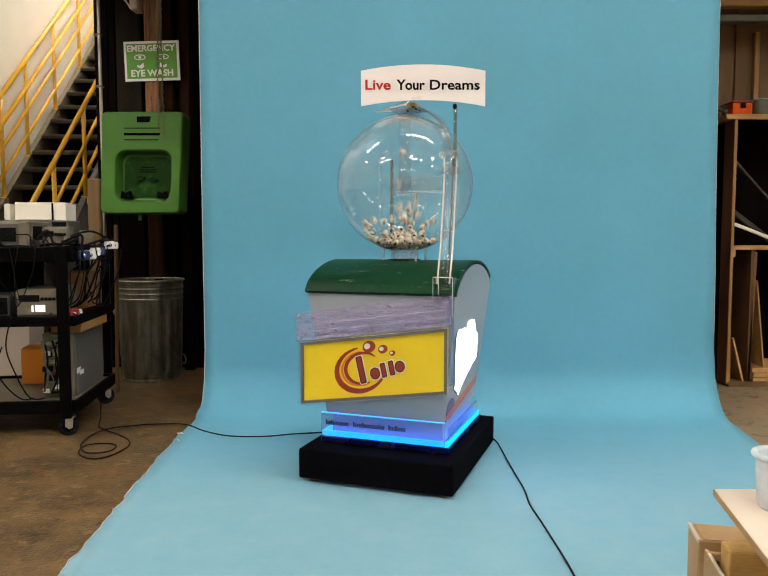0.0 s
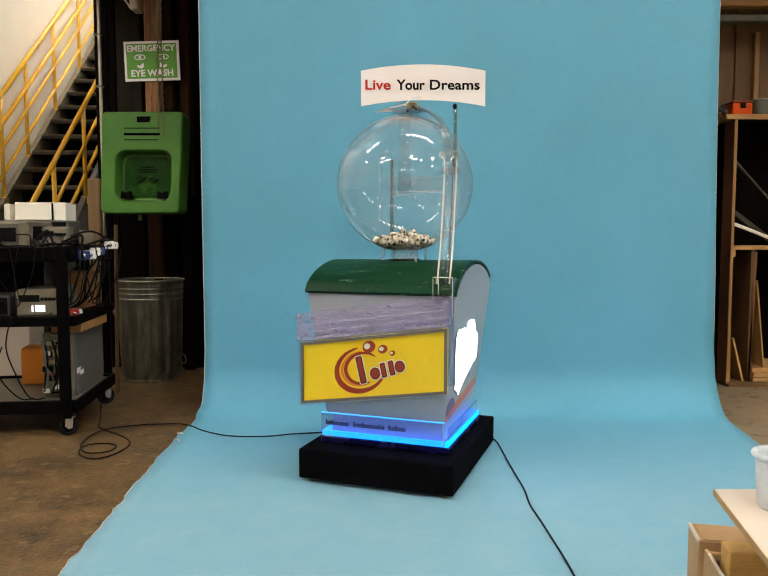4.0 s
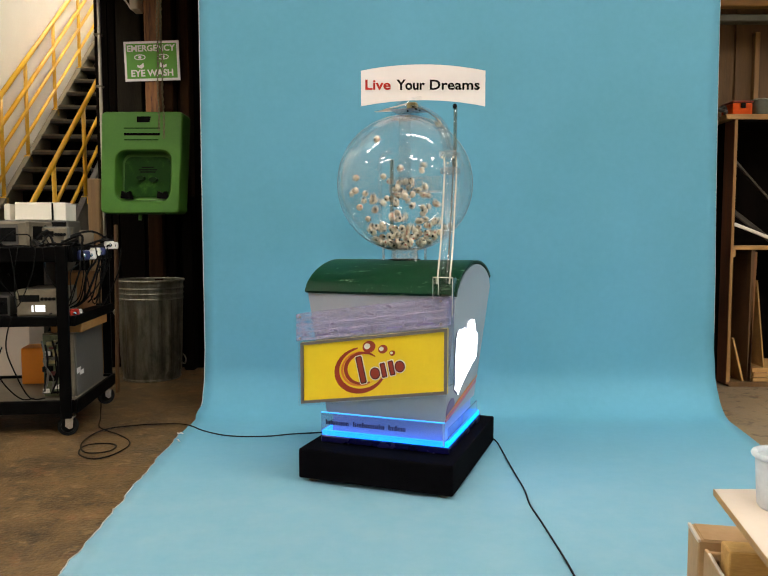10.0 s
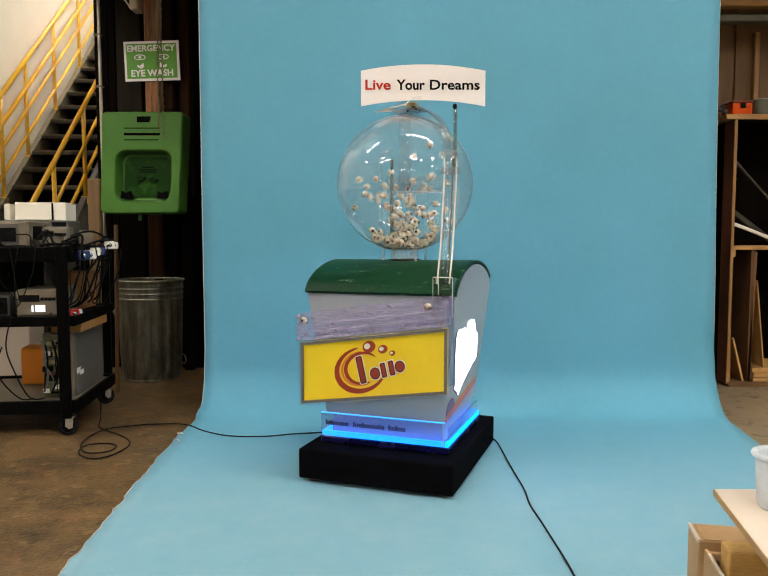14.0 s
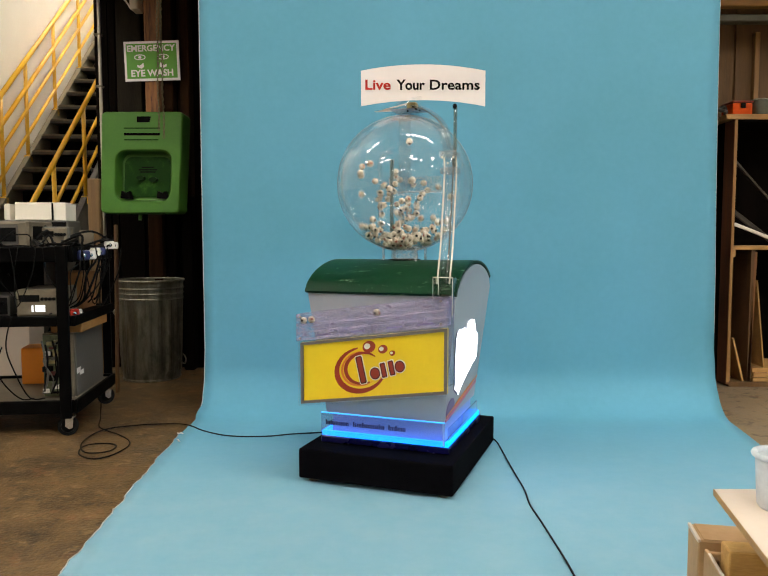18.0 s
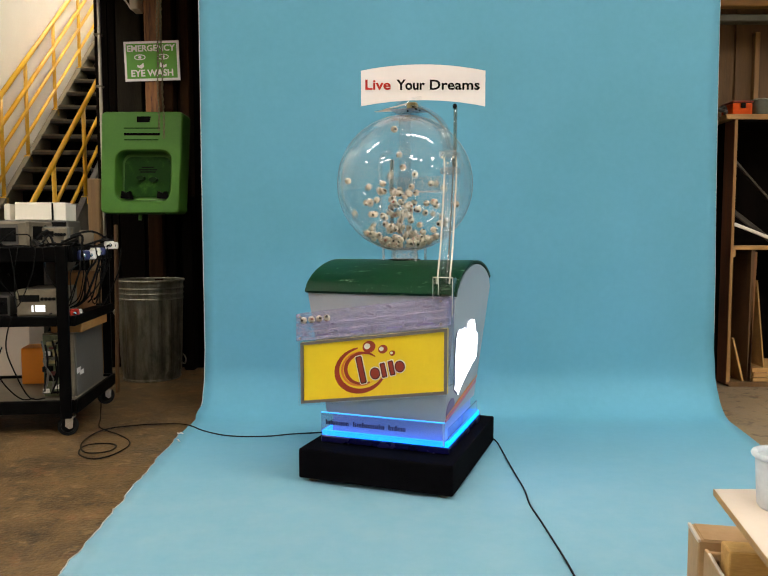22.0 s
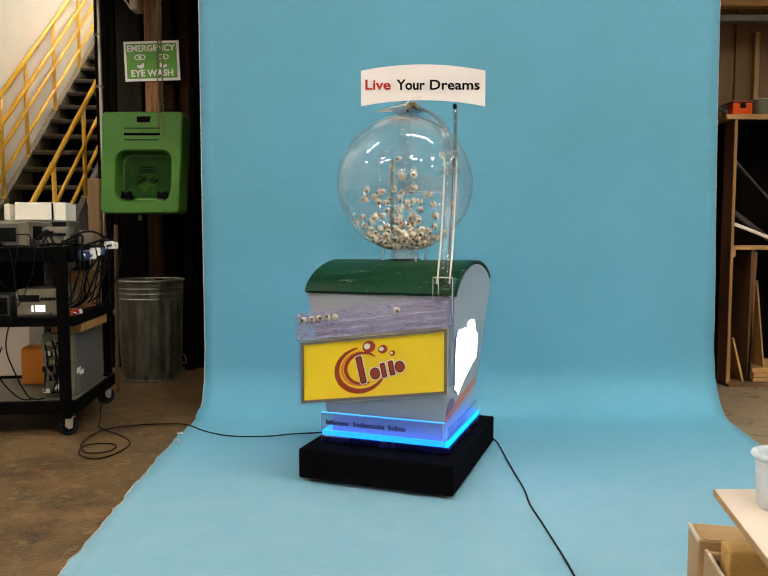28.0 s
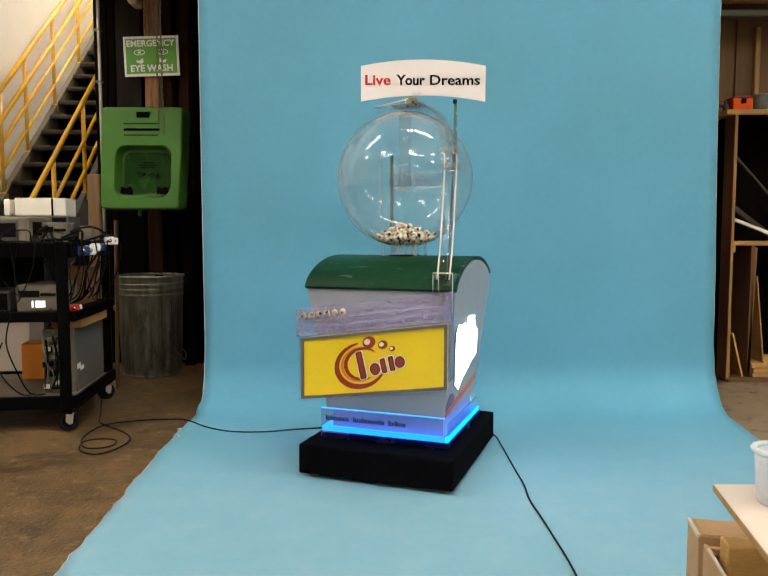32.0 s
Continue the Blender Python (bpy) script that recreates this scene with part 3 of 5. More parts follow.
# ---- backdrop ----
def backdrop():
    """A seamless paper sheet: up the back, a round sweep, out over the floor."""
    rng = random.Random(2)
    prof = []
    r, yb = 0.26, 3.90
    for i in range(28):
        prof.append((yb, 2.75 - (2.75 - r) * i / 27))
    for i in range(1, 11):
        a = math.pi / 2 * i / 10
        prof.append((yb - r + r * math.cos(a), r - r * math.sin(a) + 0.004))
    for i in range(1, 70):
        prof.append((yb - r - (yb - r - 0.9) * i / 69, 0.004))
    bm = bmesh.new()
    rows = []
    nx = 46
    for k, (y, z) in enumerate(prof):
        floor_run = max(0.0, 3.6 - y)
        left = -1.01 + 0.052 * max(0.0, 3.3 - y)
        right = 1.872 - 0.145 * max(0, 3.85 - y) - (0.012 * math.sin((z - 0.2) * 1.3) + 0.010 + 0.016 * max(0.0, z - 0.8) if z > 0.3 else 0.010)
        if z < 0.1:
            left += rng.uniform(-0.006, 0.006)
        row = []
        for i in range(nx + 1):
            s = i / nx
            x = left + (right - left) * s
            wave = 0.006 * math.sin(x * 2.1 + z * 0.7) + 0.004 * noise.noise((x * 1.7, y * 1.3, z * 1.2))
            if z > r:
                row.append(bm.verts.new((x, y + wave + 0.02 * (abs(s - 0.5) * 2) ** 6, z)))
            else:
                curl = 0.003 + 0.003 * noise.noise((y * 9, 2, 7)) if i == 0 and z < 0.1 else 0.0
                row.append(bm.verts.new((x, y, z + curl + (0.0015 + 0.0015 * noise.noise((x * 3, y * 3, 5)) if z < 0.1 else 0))))
        rows.append(row)
    for a, b in zip(rows, rows[1:]):
        for i in range(nx):
            bm.faces.new((a[i], a[i + 1], b[i + 1], b[i]))
    torn_edge = [row[0].co.copy() for row in rows[37:]]
    left_edge = [row[0].co.copy() for row in rows[:34]]
    right_edge = [row[-1].co.copy() for row in rows[:26]]
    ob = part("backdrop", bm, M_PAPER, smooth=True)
    # Thin pale strips added for the bright sharpening halo along the upright edges.
    for edge, s, r in ((left_edge, 1, 0.0017), (right_edge, -1, 0.0009)):
        part("halo_strip", sweep([(p.x + s * 0.001, p.y - 0.0015, p.z + 0.001) for p in edge], r, 6), M_WHITE, ob, "added pale strip for the bright halo along the sheet's edge", True)
    for k in range(0, len(torn_edge) - 3, 3):
        pts = [(p.x + rng.uniform(-0.003, 0.002), p.y, p.z + 0.001) for p in torn_edge[k:k + 4]]
        if rng.random() < 0.75:
            part("torn_fibre", sweep(pts, rng.uniform(0.0012, 0.0026), 5), M_PALEPAPER, ob, "pale torn fibre of the sheet", True)
    thick = ob.modifiers.new("thickness", "SOLIDIFY")
    thick.thickness, thick.offset = 0.0012, 0
    tagged(ob, "seamless sky-blue photo backdrop sheet swept onto the floor with a frayed edge", "backdrop", kind="structure")


def tape_scraps():
    """Torn bits of white tape along the sheet's edge on the floor."""
    rng = random.Random(14)
    for x, y in ((-0.985, 3.30), (-1.012, 3.42)):
        pts = [(-0.018, 0.0, 0.002), (-0.008, 0.004, 0.006 + rng.uniform(0, 0.006)), (0.004, -0.003, 0.004), (0.016, 0.002, 0.007)]
        bm = sweep(smooth_path(pts, 3), 0.0035, 6)
        tagged(part("tape_scrap", bm, M_WHITE, at=pose(x, y, 0.004, 0, 0, rng.uniform(0, 180))), "crumpled scrap of white tape at the backdrop edge", "tape", "tape scraps at the backdrop edge")


backdrop()
tape_scraps()
# ---- the lottery machine: x along its front, y to its back ----
MACHINE = pose(0.0886, 2.9975, 0, 0, 0, -20)
SPHERE_Z, SPHERE_R = 1.206, 0.287
SLOPE = 0.14
TRACK = (-0.298, 0.652)


def track_z(u):
    return TRACK[1] + SLOPE * (u - TRACK[0])


CHUTE = [(0.0, 0.0, 1.47), (0.005, -0.005, 1.505), (0.045, -0.02, 1.512), (0.125, -0.065, 1.475), (0.195, -0.125, 1.415), (0.232, -0.17, 1.34), (0.252, -0.20, 1.25),
         (0.255, -0.235, 1.09), (0.262, -0.29, 0.94), (0.262, -0.33, 0.82), (0.262, -0.35, 0.755)]


def machine():
    t = thing("lottery_machine", MACHINE, "lottery draw machine with clear ball drum, green lid, blue-lit base", "lottery machine")
    base = part("base", box(-0.317, 0.317, -0.388, 0.388, 0.022, 0.141, 0.008, seg=2), M_CARPET, t, "black cloth-covered base box")
    for x in (-0.27, 0.27):
        for y in (-0.34, 0.34):
            part("foot", lathe([(0.02, 0), (0.022, 0.004), (0.022, 0.022)], 14, centre=(x, y, 0.0)), M_GALV, base, "small grey foot")
    part("plinth", box(-0.272, 0.272, -0.272, 0.285, 0.141, 0.168, 0.004), M_PLINTH, t, "dark plinth board with the blue LED glow in its colour")
    # blue light strip and the clear skirt before it
    glowing = bmesh.new()
    for x0, x1, y0, y1 in ((-0.268, 0.268, -0.268, -0.254), (-0.268, 0.268, 0.266, 0.28), (0.254, 0.268, -0.253, 0.265), (-0.268, -0.254, -0.253, 0.265)):
        box(x0, x1, y0, y1, 0.169, 0.190, 0.002, glowing)
    part("light_strip", glowing, M_LEDB, t, "bright blue light strip")
    part("light_core", box(-0.235, 0.235, -0.235, 0.25, 0.169, 0.262, 0.003), M_LEDS, t, "inner skirt with the LED light as its own glow")
    skirt = part("front_plate", box(-0.262, 0.258, -0.290, -0.282, 0.176, 0.268, 0.002), M_HAZY, t, "clear acrylic front plate")
    part("plate_edge", box(-0.262, 0.258, -0.291, -0.281, 0.268, 0.2715, 0.001), M_LEDE, skirt, "blue-lit upper edge")
    part("plate_edge", box(0.252, 0.258, -0.292, -0.290, 0.182, 0.266, 0), M_LEDS, skirt, "blue-lit side edge")
    rng = random.Random(3)
    for a, b in ((-0.240, -0.135), (-0.120, 0.015), (0.030, 0.105)):
        bm = bmesh.new()
        x = a
        while x < b - 0.006:
            w = rng.uniform(0.004, 0.007)
            box(x, x + w, -0.2925, -0.2905, 0.222, 0.2370 + (0.006 if x == a or rng.random() < 0.2 else 0), 0, bm)
            x += w + 0.0020
        part("lettering_bar", bm, M_NAVY, skirt, "navy line of unreadable writing")
    part("side_plate", box(0.262, 0.269, -0.262, 0.235, 0.194, 0.245, 0.002), M_HAZY, t, "clear acrylic side plate")

    # cabinet, wider towards its top
    bm = bmesh.new()
    z0, z1 = 0.262, 0.757

    def ring(z):
        s = (z - 0.262) / 0.5
        hu, hv = 0.248 + 0.058 * s, 0.262 + 0.050 * s
        return hu, hv

    arc = 14
    lo = [bm.verts.new((sx * ring(z0)[0], sy * ring(z0)[1], z0)) for sx, sy in ((-1, -1), (1, -1), (1, 1), (-1, 1))]
    side = {}
    for sx in (-1, 1):
        col = []
        for k in range(arc + 1):
            a = -1 + 2 * k / arc
            zz = z1 + 0.113 * (1 - a * a) ** 0.66
            col.append(bm.verts.new((sx * ring(min(zz, 0.80))[0], a * 0.312, zz)))
        side[sx] = col
    bm.faces.new((lo[0], lo[1], side[1][0], side[-1][0]))
    bm.faces.new((lo[3], lo[2], side[1][-1], side[-1][-1]))
    bm.faces.new((lo[1], *[side[1][k] for k in range(arc + 1)], lo[2]))
    bm.faces.new((lo[0], *[side[-1][k] for k in range(arc + 1)], lo[3]))
    bm.faces.new(lo)
    for k in range(arc):
        bm.faces.new((side[-1][k], side[1][k], side[1][k + 1], side[-1][k + 1]))
    part("cabinet", bm, M_CAB, t, "pale lilac-white cabinet")

    # green vaulted lid
    bm = bmesh.new()
    n = 28
    top, under = [], []
    for k in range(n + 1):
        a = -1 + 1.9 * k / n
        zz = z1 + 0.117 * (1 - a * a) ** 0.66
        nz = 0.010
        top.append([bm.verts.new((sx * 0.311, a * 0.332, zz + nz + 0.002)) for sx in (-1, 1)])
        under.append([bm.verts.new((sx * 0.311, a * 0.322, zz + 0.003)) for sx in (-1, 1)])
    for k in range(n):
        bm.faces.new((*top[k], *top[k + 1][::-1]))
        bm.faces.new((*under[k][::-1], *under[k + 1]))
        for s in (0, 1):
            bm.faces.new((top[k][s], top[k + 1][s], under[k + 1][s], under[k][s]))
    bm.faces.new((*top[0], *under[0][::-1]))
    bm.faces.new((*top[n], *under[n][::-1]))
    lid = part("lid", bm, M_LID, t, "glossy green vaulted lid", True)
    lid.data.set_sharp_from_angle(angle=radians(40))

    # lit outline on the side, and printed swooshes under it
    def on_side(y, z, d):
        return Vector((ring(z)[0] + 0.002 + d, y, z))

    land = [(-0.217, 0.619), (-0.129, 0.621), (-0.054, 0.608), (-0.012, 0.640), (0.050, 0.632), (0.090, 0.583), (0.150, 0.559), (0.185, 0.460), (0.080, 0.425),
            (-0.031, 0.383), (-0.096, 0.345), (-0.160, 0.376), (-0.204, 0.499), (-0.236, 0.594)]
    ragged = []
    rng = random.Random(9)
    for (a, b), (c, d) in zip(land, land[1:] + land[:1]):
        for k in range(4):
            s = k / 4
            ragged.append((a + (c - a) * s + rng.uniform(-0.004, 0.004), b + (d - b) * s + rng.uniform(-0.004, 0.004)))
    part("lit_emblem", prism(ragged, 0.003, on_side), M_LEDW, t, "glowing white cut-out on the side")
    cy = sum(a for a, _ in land) / len(land)
    cz = sum(b for _, b in land) / len(land)
    part("emblem_rim", prism([(cy + (a - cy) * 1.10, cz + (b - cz) * 1.03) for a, b in land], 0.0015, on_side), M_BLUEP, t, "dark blue rim of the lit emblem")

    def stripe(y0, z0s, y1, z1s, wid, bend):
        up, dn = [], []
        for k in range(15):
            s = k / 14
            y, z = y0 + (y1 - y0) * s, z0s + (z1s - z0s) * s + bend * math.sin(math.pi * s)
            half = wid * (0.35 + 0.65 * math.sin(math.pi * (0.15 + 0.8 * s)))
            up.append((y, z + half))
            dn.append((y, z - half))
        return up + dn[::-1]

    part("swoosh", prism(ellipse(-0.195, 0.305, 0.060, 0.042, 24), 0.0018, on_side), M_PURPLE, t, "purple printed swoosh")
    part("swoosh", prism(stripe(-0.255, 0.268, 0.245, 0.335, 0.007, -0.002), 0.003, on_side), M_PINK, t, "pink printed swoosh")
    part("swoosh", prism(stripe(-0.25, 0.283, 0.26, 0.355, 0.005, 0.0), 0.0025, on_side), M_ORANGE, t, "orange printed swoosh")

    # sloping front panel
    def on_panel(x, y, d):
        return Vector((x - 0.004, -0.374 - d, 0.4875 + SLOPE * x + y))

    hw, hh = 0.297, 0.1215
    bm = bmesh.new()
    prism([(-hw, -hh), (hw, -hh), (hw, hh), (-hw, hh)], 0.012, on_panel, bm)
    panel = part("logo_panel", bm, M_SUNNY, t, "sloping yellow panel with a red swirl emblem")
    for x0, x1, y0, y1 in ((-hw, hw, hh - 0.011, hh), (-hw, hw, -hh, -hh + 0.011), (-hw, -hw + 0.011, -hh + 0.011, hh - 0.011), (hw - 0.011, hw, -hh + 0.011, hh - 0.011)):
        part("frame_bar", prism([(x0, y0), (x1, y0), (x1, y1), (x0, y1)], 0.008, lambda x, y, d: on_panel(x, y, d + 0.012)), M_FRAME, panel, "grey frame bar")

    def decal(name, outline, mat, lift, label):
        part(name, prism(outline, 0.0008, lambda x, y, d: on_panel(x, y, d + 0.0125 + lift)), mat, panel, label)

    def crescent(cx, cy, rx, ry, thick, a0, a1, tilt=0.0):
        up, dn = [], []
        for k in range(33):
            s = k / 32
            a = a0 + (a1 - a0) * s
            w = thick * math.sin(math.pi * (0.04 + 0.92 * s)) ** 0.7
            up.append((cx + rx * math.cos(a), cy + ry * math.sin(a)))
            dn.append((cx + (rx - w) * math.cos(a), cy + (ry - w) * math.sin(a)))
        return up + dn[::-1]

    decal("swirl", crescent(-0.048, -0.008, 0.106, 0.090, 0.022, 1.65, 6.05), M_BROWNRED, 0.0, "brick-red swirl")
    decal("swirl", crescent(-0.046, -0.002, 0.080, 0.068, 0.009, 1.5, 5.4), M_ORANGE, 0.0, "orange swirl")
    decal("swirl", crescent(-0.040, 0.000, 0.074, 0.064, 0.015, 0.7, 5.2), M_BROWNRED, 0.0004, "brick-red swirl")
    for x, y, r in ((-0.010, 0.080, 0.025), (0.046, 0.066, 0.018), (0.084, 0.048, 0.011)):
        decal("dot", ellipse(x, y, r * 1.05, r * 0.92), M_BROWNRED, 0.0006, "brick-red ball")
        decal("dot_shine", ellipse(x - r * 0.3, y + r * 0.1, r * 0.5, r * 0.45), M_WHITE if r > 0.01 else M_ORANGE, 0.0014, "pale ball highlight")
    # slanted blocks in place of the emblem's letters
    def slant(x, y, pts):
        return [(x + p - 0.22 * q, y + q + 0.16 * p) for p, q in pts]

    def bar(w, h):
        return [(-w * 0.7, -h), (w * 0.7, -h), (w, -h * 0.9), (w, h * 0.9), (w * 0.7, h), (-w * 0.7, h), (-w, h * 0.9), (-w, -h * 0.9)]

    def disc(w, h):
        return [(w * math.cos(q), h * math.sin(q)) for q in (2 * math.pi * k / 24 for k in range(24))]

    for shape, x, y, w, h in ((bar, -0.042, -0.006, 0.0115, 0.052), (disc, 0.015, -0.024, 0.0190, 0.022), (bar, 0.049, -0.014, 0.0090, 0.027), (bar, 0.081, -0.008, 0.0090, 0.027), (disc, 0.114, -0.005, 0.0185, 0.021)):
        for grow, mat, lift in ((0.0045, M_WHITE, 0.0012), (0.0012, M_MAROON, 0.0022), (-0.0030, M_BROWNRED, 0.0032)):
            decal("emblem_block", slant(x, y, shape(w + grow, h + grow)), mat, lift, "slanted block of the emblem")

    # ball rack of clear acrylic above the panel
    def sloped(x0, x1, y0, y1, z0r, z1r, bev=0.0015):
        bm = box(x0, x1, y0, y1, z0r, z1r, bev)
        for v in bm.verts:
            v.co.z += SLOPE * v.co.x
        return bm

    mid = track_z(0)
    rack = part("ball_rack", sloped(-0.322, 0.290, -0.392, -0.388, mid - 0.078, mid + 0.030), M_ACRYL, t, "clear acrylic ball rack")
    rack.visible_shadow = False
    for nm, a in (("rack_back", (-0.322, 0.290, -0.3290, -0.3255, mid - 0.078, mid + 0.030)), ("track", (-0.318, 0.286, -0.387, -0.330, mid - 0.0185, mid - 0.0155)),
                  ("shelf", (-0.318, 0.286, -0.387, -0.330, mid - 0.048, mid - 0.044)), ("shelf", (-0.318, 0.286, -0.387, -0.330, mid - 0.077, mid - 0.073)),
                  ("end_plate", (-0.3225, -0.3185, -0.3875, -0.3295, mid - 0.078, mid + 0.030)), ("end_plate", (0.2865, 0.2905, -0.3875, -0.3295, mid - 0.078, mid + 0.030))):
        ob = part(nm, sloped(*a), M_FROST if nm in ("shelf", "rack_back", "end_plate", "track") else M_ACRYL, rack)
        ob.visible_shadow = False
    part("lower_sheet", sloped(-0.322, 0.290, -0.3735, -0.3705, mid - 0.340, mid - 0.079), M_ACRYL, rack).visible_shadow = False
    part("corner_post", sloped(0.292, 0.304, -0.384, -0.330, mid - 0.300, mid + 0.030), M_HAZY, rack, "clear acrylic corner bar").visible_shadow = False
    for x in (-0.215, -0.14, -0.02, 0.11, 0.20):
        part("divider", sloped(x - 0.0015, x + 0.0015, -0.386, -0.331, mid - 0.072, mid - 0.049, 0), M_FROST, rack)
    for x in (-0.20, -0.06, 0.09, 0.21):
        part("label_bar", sloped(x - 0.03, x + 0.03, -0.3945, -0.3925, mid - 0.064, mid - 0.057, 0), M_VIOLET, rack, "faint violet label")
    for x in (-0.30, 0.27):
        for dz in (-0.066, 0.018):
            part("screw", sweep([(x, -0.392, mid + dz + SLOPE * x), (x, -0.398, mid + dz + SLOPE * x)], 0.005, 10), M_CHROME, rack, "small screw head")

    # drum
    prof = []
    for k in range(41):
        a = -math.pi / 2 + 0.20 + (math.pi - 0.36) * k / 40
        prof.append((SPHERE_R * math.cos(a), SPHERE_R * math.sin(a)))
    inner = [((SPHERE_R - 0.0035) / SPHERE_R * r, (SPHERE_R - 0.0035) / SPHERE_R * z) for r, z in prof[::-1]]
    drum = part("drum", lathe(prof + inner, 64, closed=True, centre=(0, 0, SPHERE_Z)), M_GLASS, t, "clear acrylic ball drum", True)
    drum.visible_shadow = False
    # neck below the drum
    part("neck", lathe([(0.062, 0.868), (0.064, 0.884), (0.058, 0.890), (0.057, 0.925), (0.066, 0.934), (0.040, 0.937)], 32), M_MILK, t, "clear air neck", True)
    part("neck_ring", lathe([(0.0655, 0.868), (0.068, 0.872), (0.068, 0.886), (0.0655, 0.889)], 32, closed=True), M_BLACK, t, "black neck ring", True)
    for k in range(4):
        a = math.pi / 4 + k * math.pi / 2
        x, y = 0.10 * math.cos(a), 0.10 * math.sin(a)
        part("standoff", sweep([(x, y, 0.862), (x, y, 0.946)], 0.0055, 12), M_MILK, t, "clear plastic standoff", True)
    # riser tube and catcher in the drum
    pipe = part("riser_tube", sweep([(0, 0, 1.17), (0, 0, 1.50)], 0.027, 24, inner=0.024), M_ACRYL, t, "clear riser tube", True)
    pipe.visible_shadow = False
    tray = part("catcher_tray", box(-0.058, 0.165, -0.034, 0.034, 1.174, 1.177, 0.001), M_ACRYL, t, "clear flat catcher tray")
    tray.visible_shadow = False
    for y in (-0.035, 0.0325):
        part("tray_wall", box(-0.058, 0.165, y, y + 0.0025, 1.1775, 1.2295, 0.0006), M_ACRYL, tray).visible_shadow = False
        part("tray_edge", box(-0.059, 0.166, y - 0.0006, y + 0.0030, 1.2300, 1.2320, 0.0005), M_MILK, tray, "milky upper edge")
        part("tray_edge", box(-0.059, 0.166, y - 0.0006, y + 0.0030, 1.1690, 1.1735, 0.0006), M_MILK, tray, "milky lower edge")
    for u in (-0.058, 0.045):
        part("tray_upright", box(u - 0.002, u + 0.002, -0.0385, -0.0355, 1.168, 1.232, 0.0006), M_MILK, tray, "milky upright edge")
    for k in range(7):
        u = -0.056 + k * 0.0365
        part("tray_rib", box(u - 0.0014, u + 0.0014, -0.0375, -0.0358, 1.184, 1.224 - 0.002 * k, 0.0005), M_MILK, tray, "short milky rib")
    part("catcher_rim", lathe([(0.029, 1.158), (0.034, 1.158), (0.034, 1.163), (0.029, 1.163)], 24, closed=True), M_MILK, t, "thin clear ring")
    part("guide_tube", sweep([(-0.055, -0.010, 1.00), (-0.055, -0.010, 1.31)], 0.0085, 14, inner=0.006), M_SMOKE, t, "slim smoky tube", True)
    part("air_tube", sweep(smooth_path([(-0.112, 0.0, 1.03), (-0.112, 0.0, 1.27), (-0.108, 0.0, 1.318), (-0.085, 0.0, 1.342), (-0.055, 0.0, 1.345)]), 0.009, 14, inner=0.007), M_ACRYL, t, "thin bent clear tube", True)
    # cap, chute and sign
    part("cap", lathe([(0.048, 1.490), (0.060, 1.494), (0.060, 1.503), (0.036, 1.508), (0.036, 1.545), (0.03, 1.548)], 28), M_ACRYL, t, "clear top cap", True)
    part("cap_arm", prism([(-0.135, 1.516), (0.02, 1.513), (0.02, 1.521), (-0.09, 1.5205)], 0.02, lambda a, b, d: Vector((a, d - 0.01, b))), M_RAIL, t, "pale flat arm on the cap")
    part("cap_bracket", box(0.018, 0.058, -0.035, 0.0, 1.5135, 1.540, 0.003), M_OLIVE, t, "olive metal bracket")
    part("cap_strut", sweep([(-0.09, -0.02, 1.518), (0.018, -0.02, 1.538)], 0.0028, 8), M_RAIL, t, "slim pale strut", True)
    part("cap_plate", box(-0.05, 0.09, -0.05, 0.05, 1.5085, 1.5125, 0.001), M_HAZY, t, "cloudy cap plate")
    for dx, dz in ((0.052, 1.517), (0.066, 1.506), (0.082, 1.500), (0.030, 1.500)):
        part("bolt", sweep([(dx, -0.052, dz), (dx, -0.058, dz)], 0.004, 8), M_INK, t, "small dark bolt head")
    chute = part("chute", sweep(smooth_path(CHUTE), 0.0235, 20, inner=0.0205), M_CHUTE, t, "clear ball chute bent over the drum", True)
    chute.visible_shadow = False
    low = [q for q in smooth_path(CHUTE) if q.z < 1.29]
    for s in (-1, 1):
        part("chute_rail", sweep([(p.x + 0.0235 * s, p.y - 0.004, p.z) for p in low if p.z > 0.80], 0.0034, 8), M_RAIL, t, "cream rail on the chute", True)
        part("bend_wire", sweep([(p.x, p.y + 0.018 * s, p.z + 0.012) for p in smooth_path(CHUTE) if p.z > 1.31 and p.x > 0.02], 0.0016, 6), M_GREY, t, "thin dark wire along the bend", True)
    part("chute_rod", sweep([(p.x + 0.004, p.y + 0.020, p.z) for p in low if p.z > 0.80], 0.0030, 8), M_GREY, t, "thin dark rod behind the chute", True)
    for k in range(3):
        part("clamp_screw", sweep([(0.226 + k * 0.022, -0.222, 1.285 - 0.022 * (k % 2)), (0.226 + k * 0.022, -0.232, 1.285 - 0.022 * (k % 2))], 0.0048, 8), M_CHROME, t, "shiny clamp screw")

    for z, u, v in ((1.30, 0.243, -0.185), (1.235, 0.252, -0.204)):
        part("chute_clamp", box(u - 0.033, u + 0.033, v - 0.033, v + 0.03, z - 0.012, z + 0.012, 0.003), M_MILK, t, "clear clamp")
    part("mast", sweep([(0.270, -0.205, 1.25), (0.270, -0.205, 1.475)], 0.0075, 12, inner=0.005), M_SMOKE, t, "slim smoky mast", True)
    part("mast_knob", lathe([(0.002, 1.470), (0.008, 1.473), (0.0095, 1.480), (0.006, 1.487), (0.002, 1.489)], 12, centre=(0.268, -0.205, 0)), M_INK, t, "small black knob", True)
